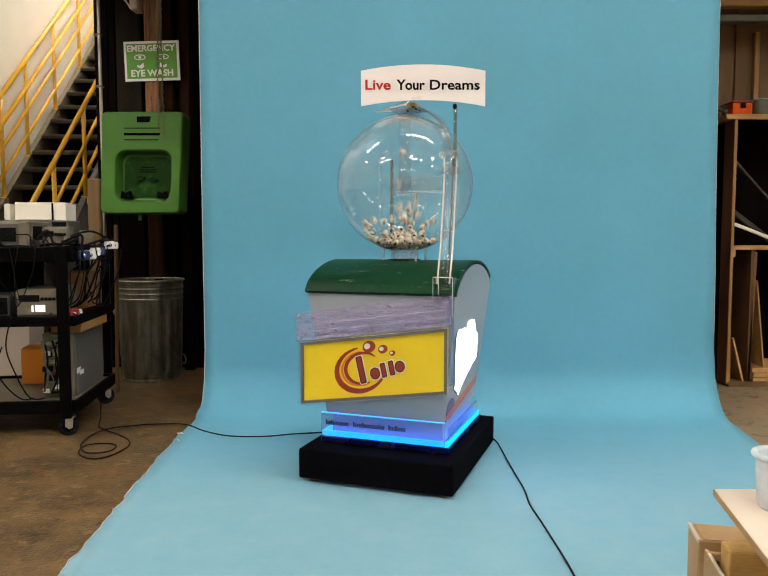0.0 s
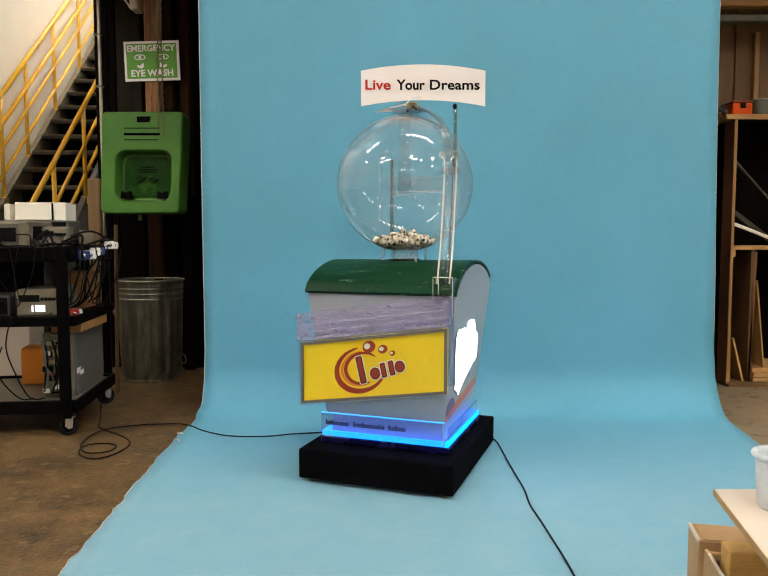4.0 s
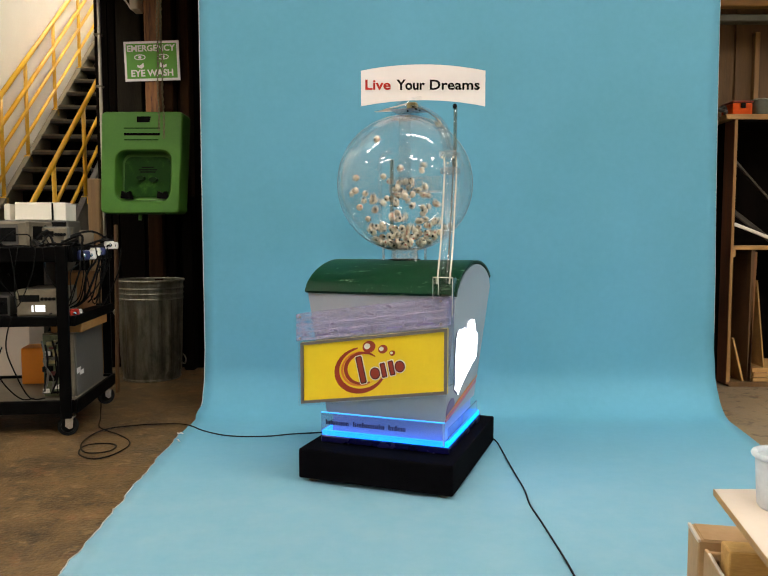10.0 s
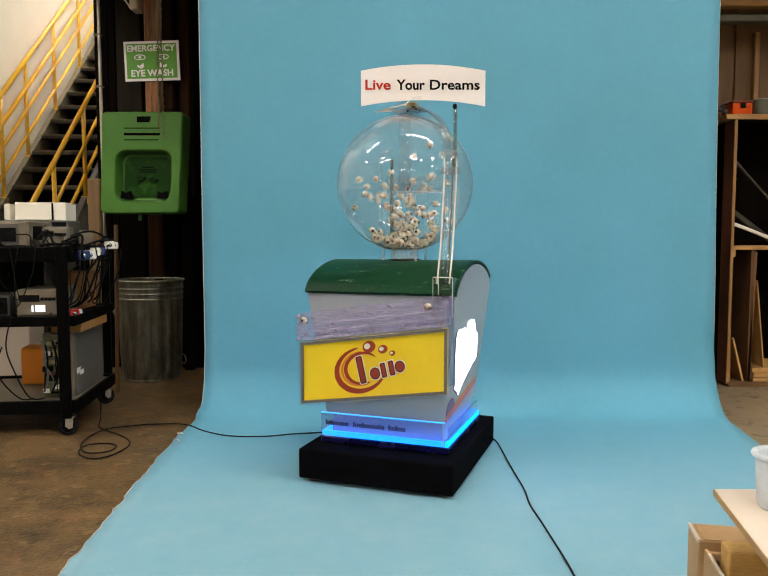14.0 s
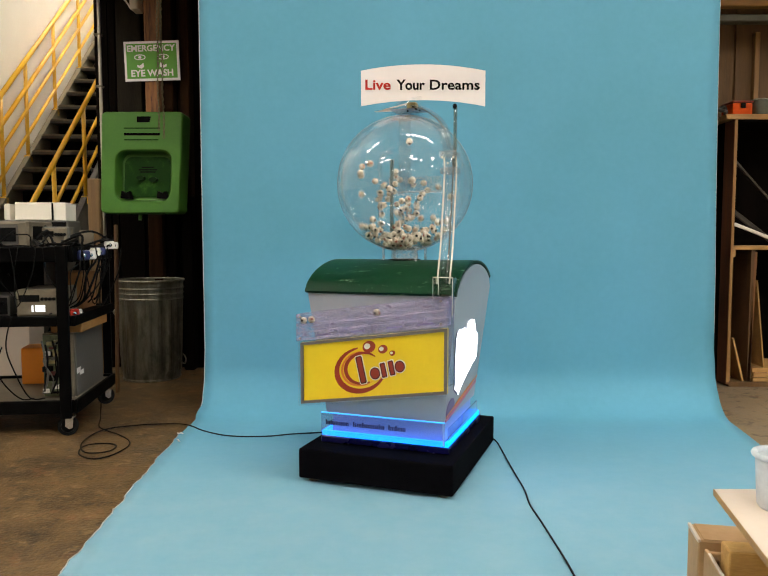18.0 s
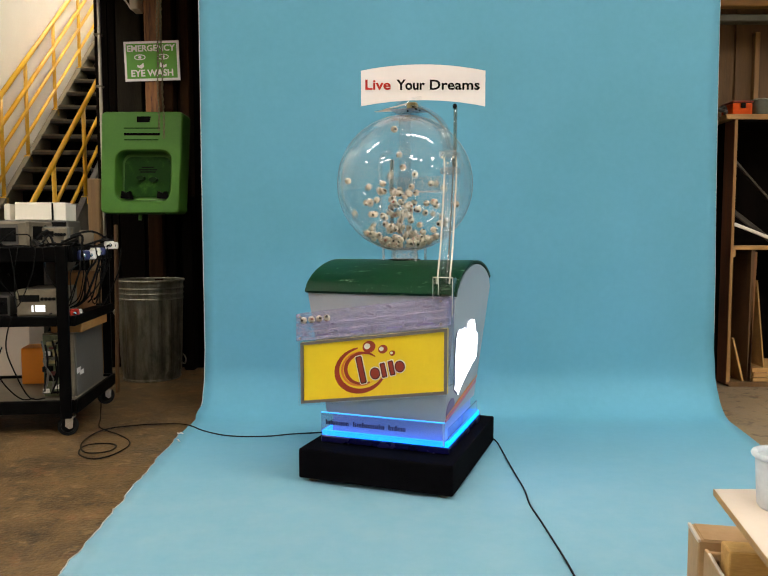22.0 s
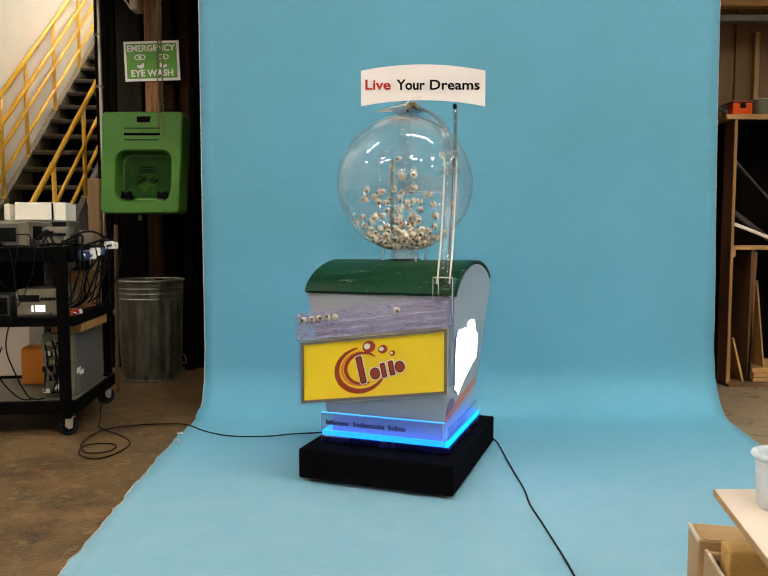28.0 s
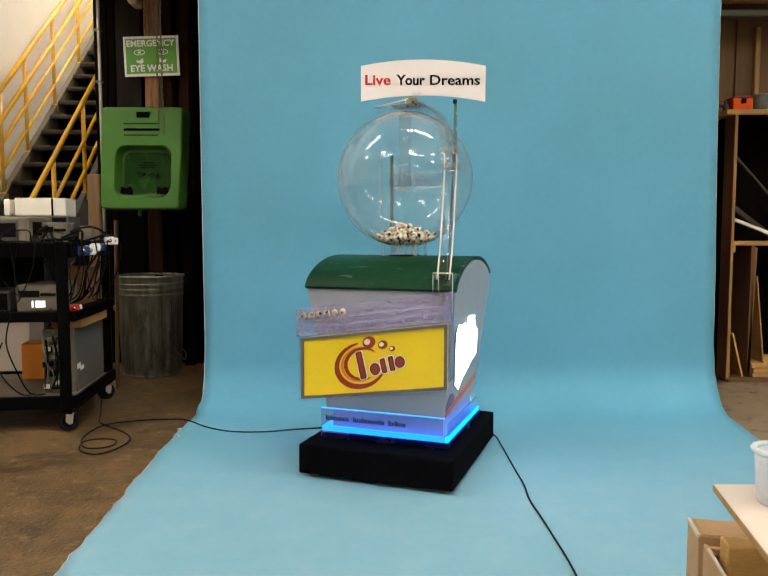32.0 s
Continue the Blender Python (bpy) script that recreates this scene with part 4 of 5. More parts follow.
    for x0, x1, y0, y1 in ((0.233, 0.236, -0.372, -0.300), (0.303, 0.306, -0.372, -0.300), (0.2365, 0.3025, -0.372, -0.369), (0.2365, 0.3025, -0.303, -0.300)):
        part("chute_collar", box(x0, x1, y0, y1, 0.760, 0.832, 0.001), M_ACRYL, t, "clear square collar").visible_shadow = False
    for x, z in ((0.2325, 0.748), (0.2535, 0.770), (0.3065, 0.690)):
        part("collar_edge", sweep([(x, -0.3728, z), (x, -0.3728, 0.833)], 0.0016, 6), M_MILKY, t, "milky collar edge", True)
    part("collar_rim", box(0.232, 0.307, -0.3745, -0.3715, 0.8325, 0.8365, 0.001), M_RAIL, t, "pale upper rim of the collar")
    # flat sign with arched edges over the drum, turned towards the hall
    back = MACHINE.inverted()

    def on_sign(x, y, d):
        return back @ Vector((0.1648 + x, 3.0 - d, 1.6055 + y))

    half, hz, rise = 0.2615, 0.0735, 0.026
    edge = [(half * (-1 + k / 12), rise * (1 - (k / 12 - 1) ** 2)) for k in range(25)]
    sign = part("slogan_sign", prism([(x, -hz + b) for x, b in edge] + [(x, hz + b) for x, b in edge[::-1]], -0.005, on_sign), M_SIGNW, t, "white slogan board with arched edges")
    for text, mid_x, wide, heavy, mat, label in (("Live", -0.190, 0.107, 0.0013, M_RED, "red printed word"), ("Your", -0.053, 0.120, 0.0016, M_INK, "black printed word"), ("Dreams", 0.133, 0.210, 0.0012, M_INK, "black printed word")):
        part("lettering", words(text, 0.058, lambda x, y, d: on_sign(x + mid_x, y + 0.013, d + 0.0007), bold=heavy, wide=wide), mat, sign, label)
    part("sign_stalk", box(0.035, 0.075, -0.012, -0.006, 1.505, 1.566, 0.001), M_ACRYL, t, "clear stalk of the sign")
    return t


machine()
# ---- eye wash station ----
def eye_wash():
    t = thing("eye_wash_station", pose(-1.575, 4.56, 1.46), "green moulded plastic eye wash station on the timber post", "eye wash station")

    def rounded(cx, cz, hw, hh, r, n=6):
        pts = []
        for sx, sz, a0 in ((1, 1, 0), (-1, 1, 90), (-1, -1, 180), (1, -1, 270)):
            for k in range(n + 1):
                a = radians(a0 + 90 * k / n)
                pts.append((cx + sx * (hw - r) + r * math.cos(a), cz + sz * (hh - r) + r * math.sin(a)))
        return pts

    def lean(x, z):
        """Narrower and pushed left towards the bottom."""
        return x * (1 + 0.04 * z) + 0.045 * z

    bowl_c = (0.030, -0.085)
    rings = [(rounded(0.014, 0, 0.256, 0.325, 0.03), 0.17), (rounded(0.014, 0, 0.258, 0.325, 0.03), 0.015), (rounded(0.014, 0, 0.256, 0.322, 0.03), -0.008), (rounded(0.014, 0, 0.249, 0.314, 0.03), -0.014),
             (rounded(*bowl_c, 0.185, 0.170, 0.075), -0.014), (rounded(*bowl_c, 0.178, 0.162, 0.07), -0.004), (rounded(*bowl_c, 0.165, 0.148, 0.06), 0.075), (rounded(*bowl_c, 0.120, 0.105, 0.04), 0.087)]
    bm = bmesh.new()
    loops = [[bm.verts.new((lean(x, z), y, z)) for x, z in pts] for pts, y in rings]
    for a, b in zip(loops, loops[1:]):
        for k in range(len(a)):
            q = (k + 1) % len(a)
            bm.faces.new((a[k], a[q], b[q], b[k]))
    bm.faces.new(loops[0])
    bm.faces.new(loops[-1])
    body = part("body", bm, M_EYEW, t, smooth=True)
    body.data.set_sharp_from_angle(angle=radians(24))

    def front(z):
        return -0.014

    def slab(name, outline, lift, depth, mat, label, parent=body):
        return part(name, prism(outline, depth, lambda x, z, d: Vector((x, front(z) - lift - d, z))), mat, parent, label)

    # Darker green sheet: the shade inside the bowl is put into its colour.
    part("bowl_shade", prism(rounded(*bowl_c, 0.150, 0.130, 0.05), 0.004, lambda x, z, d: Vector((lean(x, z), 0.074 - d, z))), M_EYED, body, "dark green bowl sheet with the recess shade in its colour")

    slab("nozzle", ellipse(-0.012, -0.092, 0.026, 0.014, 16), -0.080, 0.026, M_SPOUT, "dark green spout cap")
    slab("nozzle", ellipse(0.070, -0.104, 0.028, 0.016, 16), -0.080, 0.026, M_SPOUT, "dark green spout cap")
    for z, w in ((-0.022, 0.040), (-0.038, 0.060), (-0.052, 0.050)):
        slab("label_bar", [(0.03 - w, z - 0.004), (0.03 + w, z - 0.004), (0.03 + w, z + 0.004), (0.03 - w, z + 0.004)], -0.0830, 0.001, M_INK, "dark line of writing")
    for x in (-0.100, 0.135):
        slab("drain_gap", [(x - 0.035, -0.225), (x + 0.035, -0.230), (x + 0.022, -0.180), (x, -0.192), (x - 0.028, -0.178)], -0.074, 0.045, M_BLACK, "black drain opening")
    slab("top_notch", [(-0.005, 0.255), (0.075, 0.255), (0.085, 0.292), (-0.005, 0.292)], 0.0005, 0.003, M_BLACK, "black notch at the top")
    for z, h, w, m in ((0.218, 0.004, 0.115, M_EYED), (0.180, 0.008, 0.115, M_BLACK), (0.145, 0.004, 0.110, M_EYED)):
        slab("slot", [(-0.09, z - h), (-0.09 + 2 * w, z - h), (-0.09 + 2 * w, z + h), (-0.09, z + h)], 0.0005, 0.002, m, "narrow dark slot")
    part("drain_spout", sweep([(-0.02, 0.05, -0.33), (-0.02, 0.04, -0.365)], 0.012, 10), M_EYEW, t)
    part("bracket", box(-0.09, -0.02, 0.171, 0.5215, -0.25, 0.25, 0.004), M_BLACK, t, "black wall bracket")


eye_wash()


def eye_sign():
    t = thing("eye_wash_sign", pose(-1.645, 5.07, 2.228, 0, -1.7, 0), "green and white emergency eye wash sign on the post", "sign")
    t.scale = (1.025, 1.025, 1.025)
    part("plate", box(-0.19, 0.19, -0.004, 0.004, -0.135, 0.135, 0.001), M_WHITE, t)
    part("field", box(-0.174, 0.174, -0.0065, -0.0045, -0.118, 0.118, 0), M_SAFETY, t, "green field")

    def put(x, y, d):
        return Vector((x, -0.0075 - d, y))

    part("lettering", words("EMERGENCY", 0.058, lambda x, y, d: put(x, y + 0.084, d), 0.0005, 0.0017), M_WHITE, t, "white printed word")
    part("lettering", words("EYE WASH", 0.062, lambda x, y, d: put(x, y - 0.084, d), 0.0005, 0.0019), M_WHITE, t, "white printed words")
    for s in (-1, 1):
        c = s * 0.080
        for nm, top in (("eye_lid", 1), ("eye_lid", -1)):
            arcs = [(c + 0.040 * math.cos(q), 0.026 + top * 0.019 * math.sin(q)) for q in (math.pi * i / 12 for i in range(13))]
            arcs += [(c + 0.034 * math.cos(q), 0.026 + top * 0.013 * math.sin(q)) for q in (math.pi * (1 - i / 12) for i in range(13))]
            part(nm, prism(arcs, 0.0008, put), M_WHITE, t, "white curved eye mark")
        part("pupil_mark", prism(ellipse(c, 0.026, 0.011, 0.010, 14), 0.0008, put), M_WHITE, t, "white round eye mark")
        part("jet_mark", prism([(c - s * 0.022, -0.012), (c + s * 0.004, -0.030), (c + s * 0.024, -0.024), (c + s * 0.020, -0.042), (c - s * 0.010, -0.052), (c - s * 0.026, -0.038)], 0.0008, put), M_WHITE, t, "white slanted water mark")


eye_sign()


def chain():
    t = thing("hanging_chain", pose(-1.412, 4.50, 1.60), "looped olive steel chain hanging before the eye wash station", "chain")
    me = mesh_from(sweep([(0.0062 * math.cos(a), 0, 0.014 * math.sin(a)) for a in (2 * math.pi * k / 12 for k in range(13))], 0.0022, 6), "link")
    me.materials.append(M_CHAIN)
    for x0, low, n in ((-0.014, 0.07, 39), (0.016, 0.02, 41)):
        for k in range(n):
            part("link", me, None, t, at=pose(x0 * (1 - (k / 60) ** 2) + 0.003 * math.sin(k * 0.4), 0, low + k * 0.0232, 0, 0, 40 + 90 * (k % 2)))
    part("hook", sweep([(0, 0, 0.96), (0, 0.0, 1.19)], 0.004, 8), M_TREAD, t)


chain()


# ---- trash can ----
def trash_can():
    t = thing("trash_can", pose(-1.625, 4.86, 0), "dented galvanised steel trash can on the concrete floor", "trash can")
    bm = bmesh.new()
    seg = 72
    prof = [(0.186, 0.0), (0.191, 0.02), (0.196, 0.05), (0.199, 0.075), (0.214, 0.555), (0.217, 0.575), (0.218, 0.60), (0.222, 0.682)]
    rings = []
    for z_i, (r, z) in enumerate(prof):
        ring = []
        for i in range(seg):
            a = 2 * math.pi * i / seg
            rib = 0.004 * (1 if (i % 4) < 2 else -1) if 0.06 < z < 0.57 else 0
            ring.append(bm.verts.new(((r + rib) * math.cos(a), (r + rib) * math.sin(a), z)))
        rings.append(ring)
    for a, b in zip(rings, rings[1:]):
        for i in range(seg):
            bm.faces.new((a[i], a[(i + 1) % seg], b[(i + 1) % seg], b[i]))
    bm.faces.new(rings[0])
    bmesh.ops.solidify(bm, geom=bm.faces[:], thickness=0.002)
    part("body", bm, M_GALV, t)
    part("rim", sweep([(0.224 * math.cos(a), 0.224 * math.sin(a), 0.686) for a in (2 * math.pi * k / 40 for k in range(41))], 0.008, 8), M_GALV, t, "rolled steel rim", True)
    for z in (0.012, 0.565, 0.60, 0.635):
        part("hoop", sweep([((0.190 + 0.048 * z) * math.cos(a), (0.190 + 0.048 * z) * math.sin(a), z) for a in (2 * math.pi * k / 40 for k in range(41))], 0.006, 8), M_GALV, t, "raised steel hoop", True)
    for s in (-1, 1):
        z = 0.16 if s > 0 else 0.50
        r = 0.192 + 0.045 * z
        h = smooth_path([(s * r, -0.06, z), (s * (r + 0.02), -0.06, z - 0.03), (s * (r + 0.03), 0, z - 0.06), (s * (r + 0.02), 0.06, z - 0.03), (s * r, 0.06, z)])
        part("handle", sweep(h, 0.005, 8), M_GALV, t, "bent wire handle", True)


trash_can()


# ---- instrument cart ----
CART = pose(-1.560, 3.435, 0, 0, 0, 6.6)


def cart():
    t = thing("instrument_cart", CART, "black steel instrument cart on casters loaded with equipment", "cart")
    L, Dp = 1.15, 0.66
    for nm, z, th in (("top_shelf", 0.905, 0.075), ("middle_shelf", 0.575, 0.05), ("bottom_shelf", 0.150, 0.065)):
        s = part(nm, box(-L, 0.02, 0.0, Dp, z - 0.004, z + 0.012, 0.002), M_BEIGE if nm == "bottom_shelf" else M_BLACK, t, "shelf panel")
        part("lip", box(-L, 0.02, -0.022, 0.0, z - th * 0.6, z + th * 0.4, 0.004), M_BLACK, s, "black front lip")
        part("lip", box(-L, 0.02, Dp, Dp + 0.022, z - th * 0.6, z + th * 0.4, 0.004), M_BLACK, s, "black back lip")
        part("lip", box(0.02, 0.042, -0.022, Dp + 0.022, z - th * 0.6, z + th * 0.4, 0.004), M_BLACK, s, "black side lip")
    for x in (-L + 0.02, 0.005):
        for y in (0.0, Dp):
            part("upright", box(x - 0.042, x + 0.012, y - 0.045, y - 0.023 if y == 0 else y + 0.045, 0.09, 0.94, 0.004) if y == 0 else
                 box(x - 0.03, x + 0.016, y + 0.023, y + 0.045, 0.09, 0.97, 0.004), M_BLACK, t, "black angle upright")
    for x in (-L + 0.03, -0.002):
        for y, swing in ((-0.01, 12), (Dp, 38)):
            m = pose(x, y, 0, 0, 0, swing)
            c = part("caster", lathe([(0.016, 0.088), (0.030, 0.090), (0.030, 0.098), (0.012, 0.104)], 16), M_CHROME, t, "chrome swivel caster", at=m)
            for s in (-1, 1):
                part("fork", prism([(-0.022, 0.089), (0.014, 0.089), (0.010, 0.040), (-0.006, 0.034), (-0.024, 0.050)], 0.003, lambda a, b, d: Vector((a + 0.004, s * 0.020 + d, b))), M_CHROME, c, "chrome fork plate")
            spin = Matrix.Translation((-0.008, 0, 0.0485)) @ Matrix.Rotation(radians(90), 4, "X")
            w = part("wheel", lathe([(0.032, -0.014), (0.045, -0.014), (0.0485, -0.009), (0.0485, 0.009), (0.045, 0.014), (0.032, 0.014)], 28, closed=True), M_RUBBER, c, "black rubber tyre", at=spin)
            part("hub", lathe([(0.006, -0.012), (0.0315, -0.010), (0.0315, 0.010), (0.006, 0.012)], 20), M_INK, c, "black wheel hub", at=spin)
    return t


cart()


def on_cart(x, y, z, rz=0):
    return CART @ pose(x, y, z, 0, 0, rz)


def oscilloscope():
    t = thing("oscilloscope", on_cart(-0.42, 0.16, 0.918, -4), "beige and grey bench oscilloscope on the cart top", "instrument")
    part("case", box(-0.26, 0.20, 0, 0.30, 0.012, 0.145, 0.008, seg=2), M_BEIGE, t)
    part("front_panel", box(-0.25, 0.19, -0.008, -0.001, 0.022, 0.136, 0.003), M_BEIGE, t, "beige front panel")
    part("screen_recess", box(0.028, 0.150, -0.0105, -0.0085, 0.028, 0.128, 0.002), M_GREY, t, "grey screen surround")
    part("screen", box(0.040, 0.140, -0.0135, -0.011, 0.042, 0.112, 0.002), M_INK, t, "dark screen")
    part("screen_bezel", box(0.155, 0.188, -0.014, -0.009, 0.02, 0.138, 0.002), M_BEIGE, t)
    part("handle", sweep(smooth_path([(0.203, 0.05, 0.04), (0.225, 0.06, 0.07), (0.225, 0.16, 0.10), (0.203, 0.18, 0.12)]), 0.009, 8), M_INK, t, "black carrying handle", True)
    for i in range(5):
        for j in range(3):
            part("knob", sweep([(-0.22 + i * 0.05, -0.008, 0.045 + j * 0.034), (-0.22 + i * 0.05, -0.022, 0.045 + j * 0.034)], 0.010, 10), M_BEIGE if (i + j) % 2 else M_INK, t, smooth=True)
    for x in (-0.24, 0.18):
        for y in (0.02, 0.27):
            part("foot", lathe([(0.012, 0), (0.014, 0.012)], 10, centre=(x, y, 0)), M_RUBBER, t)
    part("side_vent", box(0.2005, 0.2025, 0.04, 0.26, 0.05, 0.12, 0), M_INK, t, "black side vent")


oscilloscope()


def instrument(m, w, d, h, mat, label, face, lit=False, name="bench_instrument"):
    t = thing(name, m, label, "instrument")
    part("case", box(-w / 2, w / 2, 0, d, 0.0, h, 0.006), mat, t)
    part("front_panel", box(-w / 2 + 0.008, w / 2 - 0.008, -0.006, -0.001, 0.008, h - 0.008, 0.002), face, t, "front panel")
    part("panel_groove", box(-w * 0.42, w * 0.05, -0.008, -0.0065, h * 0.55, h * 0.8, 0.001), M_INK, t, "dark window")
    for i in range(4):
        x = w * (0.12 + 0.09 * i)
        part("knob", sweep([(x, -0.006, h * 0.65), (x, -0.018, h * 0.65)], 0.008, 10), M_INK, t, smooth=True)
    if lit:
        part("display", box(-0.01, 0.035, -0.0095, -0.0065, h * 0.18, h * 0.42, 0.001), M_DISP, t, "bright lit display")
        part("display", box(-0.028, -0.020, -0.0095, -0.0065, h * 0.18, h * 0.42, 0.001), M_DISP, t, "bright lit display")
    return t


instrument(on_cart(-0.33, 0.43, 0.918), 0.42, 0.22, 0.155, M_GREY, "dark grey instrument at the back of the cart top", M_INK)


def carton(name, m, w, d, h, mat, label, tape=None):
    t = thing(name, m, label, "box")
    part("carton", box(-w / 2, w / 2, 0, d, 0, h, 0.004), mat, t)
    part("flap", box(-w / 2 + 0.003, w / 2 - 0.003, 0.002, d / 2 - 0.002, h + 0.001, h + 0.004, 0.001), mat, t)
    part("flap", box(-w / 2 + 0.003, w / 2 - 0.003, d / 2 + 0.002, d - 0.002, h + 0.001, h + 0.004, 0.001), mat, t)
    if tape:
        part("strap", box(w * 0.22, w * 0.22 + 0.010, -0.003, -0.0005, 0, h, 0), tape, t, "dark strap")
    return t


carton("white_box", on_cart(-0.262, 0.43, 1.074, 2), 0.262, 0.20, 0.093, M_WBOX, "long white box lying on a dark instrument", M_INK)
carton("slim_white_box", on_cart(-0.435, 0.43, 1.074, 3), 0.030, 0.16, 0.085, M_WBOX, "slim white box beside the long white box", None)
carton("small_box", on_cart(-0.05, 0.50, 0.918, 12), 0.07, 0.10, 0.10, M_BEIGE, "small beige box among the cart cables", None)
carton("small_box", on_cart(-0.14, 0.30, 0.918, -8), 0.09, 0.10, 0.11, M_BEIGE, "small beige box beside the oscilloscope", None)
instrument(on_cart(-0.155, 0.05, 0.588, 3), 0.20, 0.34, 0.135, M_BEIGE, "beige power supply with a lit display on the cart shelf", M_BEIGE, True, "power_supply")
instrument(on_cart(-0.44, 0.10, 0.588, 0), 0.26, 0.30, 0.10, M_GREY, "grey metal instrument on the cart shelf", M_INK)
carton("parts_carton", on_cart(-0.115, 0.42, 0.588, -4), 0.13, 0.20, 0.20, M_CARD, "brown carton on the cart's middle shelf", None)
carton("orange_box", on_cart(-0.325, 0.48, 0.163, 4), 0.165, 0.16, 0.20, M_AMBER, "bright orange carton on the cart's bottom shelf", None)


def computer():
    t = thing("open_computer", on_cart(-0.035, 0.10, 0.163, 0), "open computer chassis with cables on the cart's bottom shelf", "computer")
    part("side_panel", box(0.022, 0.030, 0.03, 0.50, 0.0, 0.33, 0.002), M_GREY, t, "plain grey side panel")
    part("chassis", box(-0.13, 0.020, 0.02, 0.50, 0.0, 0.33, 0.003), M_BEIGE, t)
    part("paper_tag", box(0.0305, 0.0325, 0.03, 0.085, 0.118, 0.146, 0, turn=None), M_WHITE, t, "small white paper tag")
    part("paper_tag", box(0.0305, 0.0325, 0.075, 0.135, 0.104, 0.126, 0, turn=None), M_WHITE, t, "small white paper tag")
    rng = random.Random(5)
    part("circuit_board", box(-0.124, -0.012, 0.006, 0.019, 0.01, 0.32, 0.001), M_PCB, t, "green circuit board")
    for k in range(22):
        x, z = rng.uniform(-0.122, -0.04), rng.uniform(0.012, 0.29)
        w, h = rng.uniform(0.010, 0.045), rng.uniform(0.008, 0.035)
        part("component", box(x, min(x + w, -0.008), -rng.uniform(0.0, 0.03), 0.0055, z, z + h, 0.001), rng.choice((M_INK, M_INK, M_BEIGE, M_GREY, M_OLIVE, M_MAROON)), t, "mixed circuit component")
    for x, z in ((-0.105, 0.225), (-0.06, 0.055), (-0.115, 0.035)):
        part("white_connector", box(x, x + 0.030, -0.040, -0.031, z, z + 0.022, 0.002), M_WHITE, t, "white connector block")
    for k in range(7):
        x = -0.115 + 0.017 * k
        pts = [(x, -0.034, 0.30 - 0.02 * (k % 3)), (x + rng.uniform(-0.03, 0.03), -0.05, 0.20), (x + rng.uniform(-0.03, 0.03), -0.045, 0.11), (x + rng.uniform(-0.02, 0.02), -0.034, 0.03)]
        part("ribbon_lead", sweep(smooth_path(pts, 5), rng.choice((0.003, 0.005)), 7), rng.choice((M_INK, M_INK, M_GREY)), t, "loose inner lead", True)


computer()
carton("flat_carton", on_cart(-0.05, 0.13, 0.4945, 0), 0.155, 0.46, 0.052, M_TAN, "flat brown carton lying on the open computer", None)


def cable(name, pts, r, mat, label, n=8, m=None):
    t = thing(name, m or pose(0, 0, 0), label, "cable")
    part("cord", sweep(smooth_path(pts, n), r, 8), mat, t, smooth=True)
    return t


def cart_cables():
    rng = random.Random(11)
    for k in range(34):
        x = rng.uniform(-0.62, 0.0)
        y = rng.uniform(0.05, 0.60)
        pts = [(x, y, 0.93)]
        for j in range(5):
            x = min(0.06, max(-0.7, x + rng.uniform(-0.16, 0.16)))
            y = min(0.63, max(-0.03, y + rng.uniform(-0.2, 0.2)))
            pts.append((x, y, 0.93 + rng.choice((0.0, 0.01, 0.03, 0.07, 0.10)) * rng.random()))
        pts.append((x, min(max(y, 0.0), 0.63), 0.925))
        cable("test_lead", pts, rng.choice((0.003, 0.004, 0.006)), rng.choice((M_INK, M_INK, M_RUBBER, M_GREY)), "loose test lead tangled on the cart top", 6, CART)
    for k in range(9):
        x = -0.62 + k * 0.095 + rng.uniform(-0.05, 0.05)
        cable("test_lead", [(x, -0.03, 0.93), (x + 0.02, -0.034, 0.80), (x + rng.uniform(0, 0.12), -0.034, 0.68 + rng.uniform(-0.05, 0.05)), (x + 0.10, -0.03, 0.80), (x + 0.12, -0.03, 0.93)],
              rng.choice((0.002, 0.003, 0.0045)), M_INK, "loose test lead hanging from the cart top", 6, CART)
    for k in range(9):
        y = 0.04 + k * 0.067
        cable("test_lead", [(0.045, y, 0.93), (0.050, y + 0.02, 0.86), (0.030, y + rng.uniform(-0.1, 0.1), 0.74 + rng.uniform(-0.05, 0.08)), (-0.02, y + rng.uniform(-0.1, 0.1), 0.64), (-0.10, y, 0.60)],
              rng.choice((0.003, 0.004, 0.006)), rng.choice((M_INK, M_INK, M_RUBBER, M_INK)), "loose test lead hanging down the cart side", 6, CART)
    for k in range(2):
        x = -0.30 + k * 0.05
        cable("power_lead", [(x, -0.030, 0.60), (x - 0.03, -0.034, 0.45), (x - 0.02 + k * 0.03, -0.02, 0.30), (x + 0.06, 0.0, 0.19), (x + 0.12, 0.03, 0.18)],
              0.0035, M_INK, "black power lead hanging down the cart", 6, CART)
    cable("power_lead", [(-0.70, -0.03, 0.22), (-0.50, -0.03, 0.26), (-0.36, -0.03, 0.33), (-0.30, -0.03, 0.45)], 0.0035, M_INK, "black power lead along the cart front", 6, CART)


cart_cables()


def connector(x, y, z, mat, label, s=0.02, rz=0.0):
    t = thing("plug", on_cart(x, y, z, rz), label, "plug", "plugs on the cart")
    part("shell", box(-s, s, -s * 0.7, s * 0.7, 0, s * 1.6, s * 0.25), mat, t)
    part("pin", sweep([(0, -s * 0.7, s * 0.8), (0, -s * 1.5, s * 0.8)], s * 0.35, 10), M_CHROME, t, smooth=True)


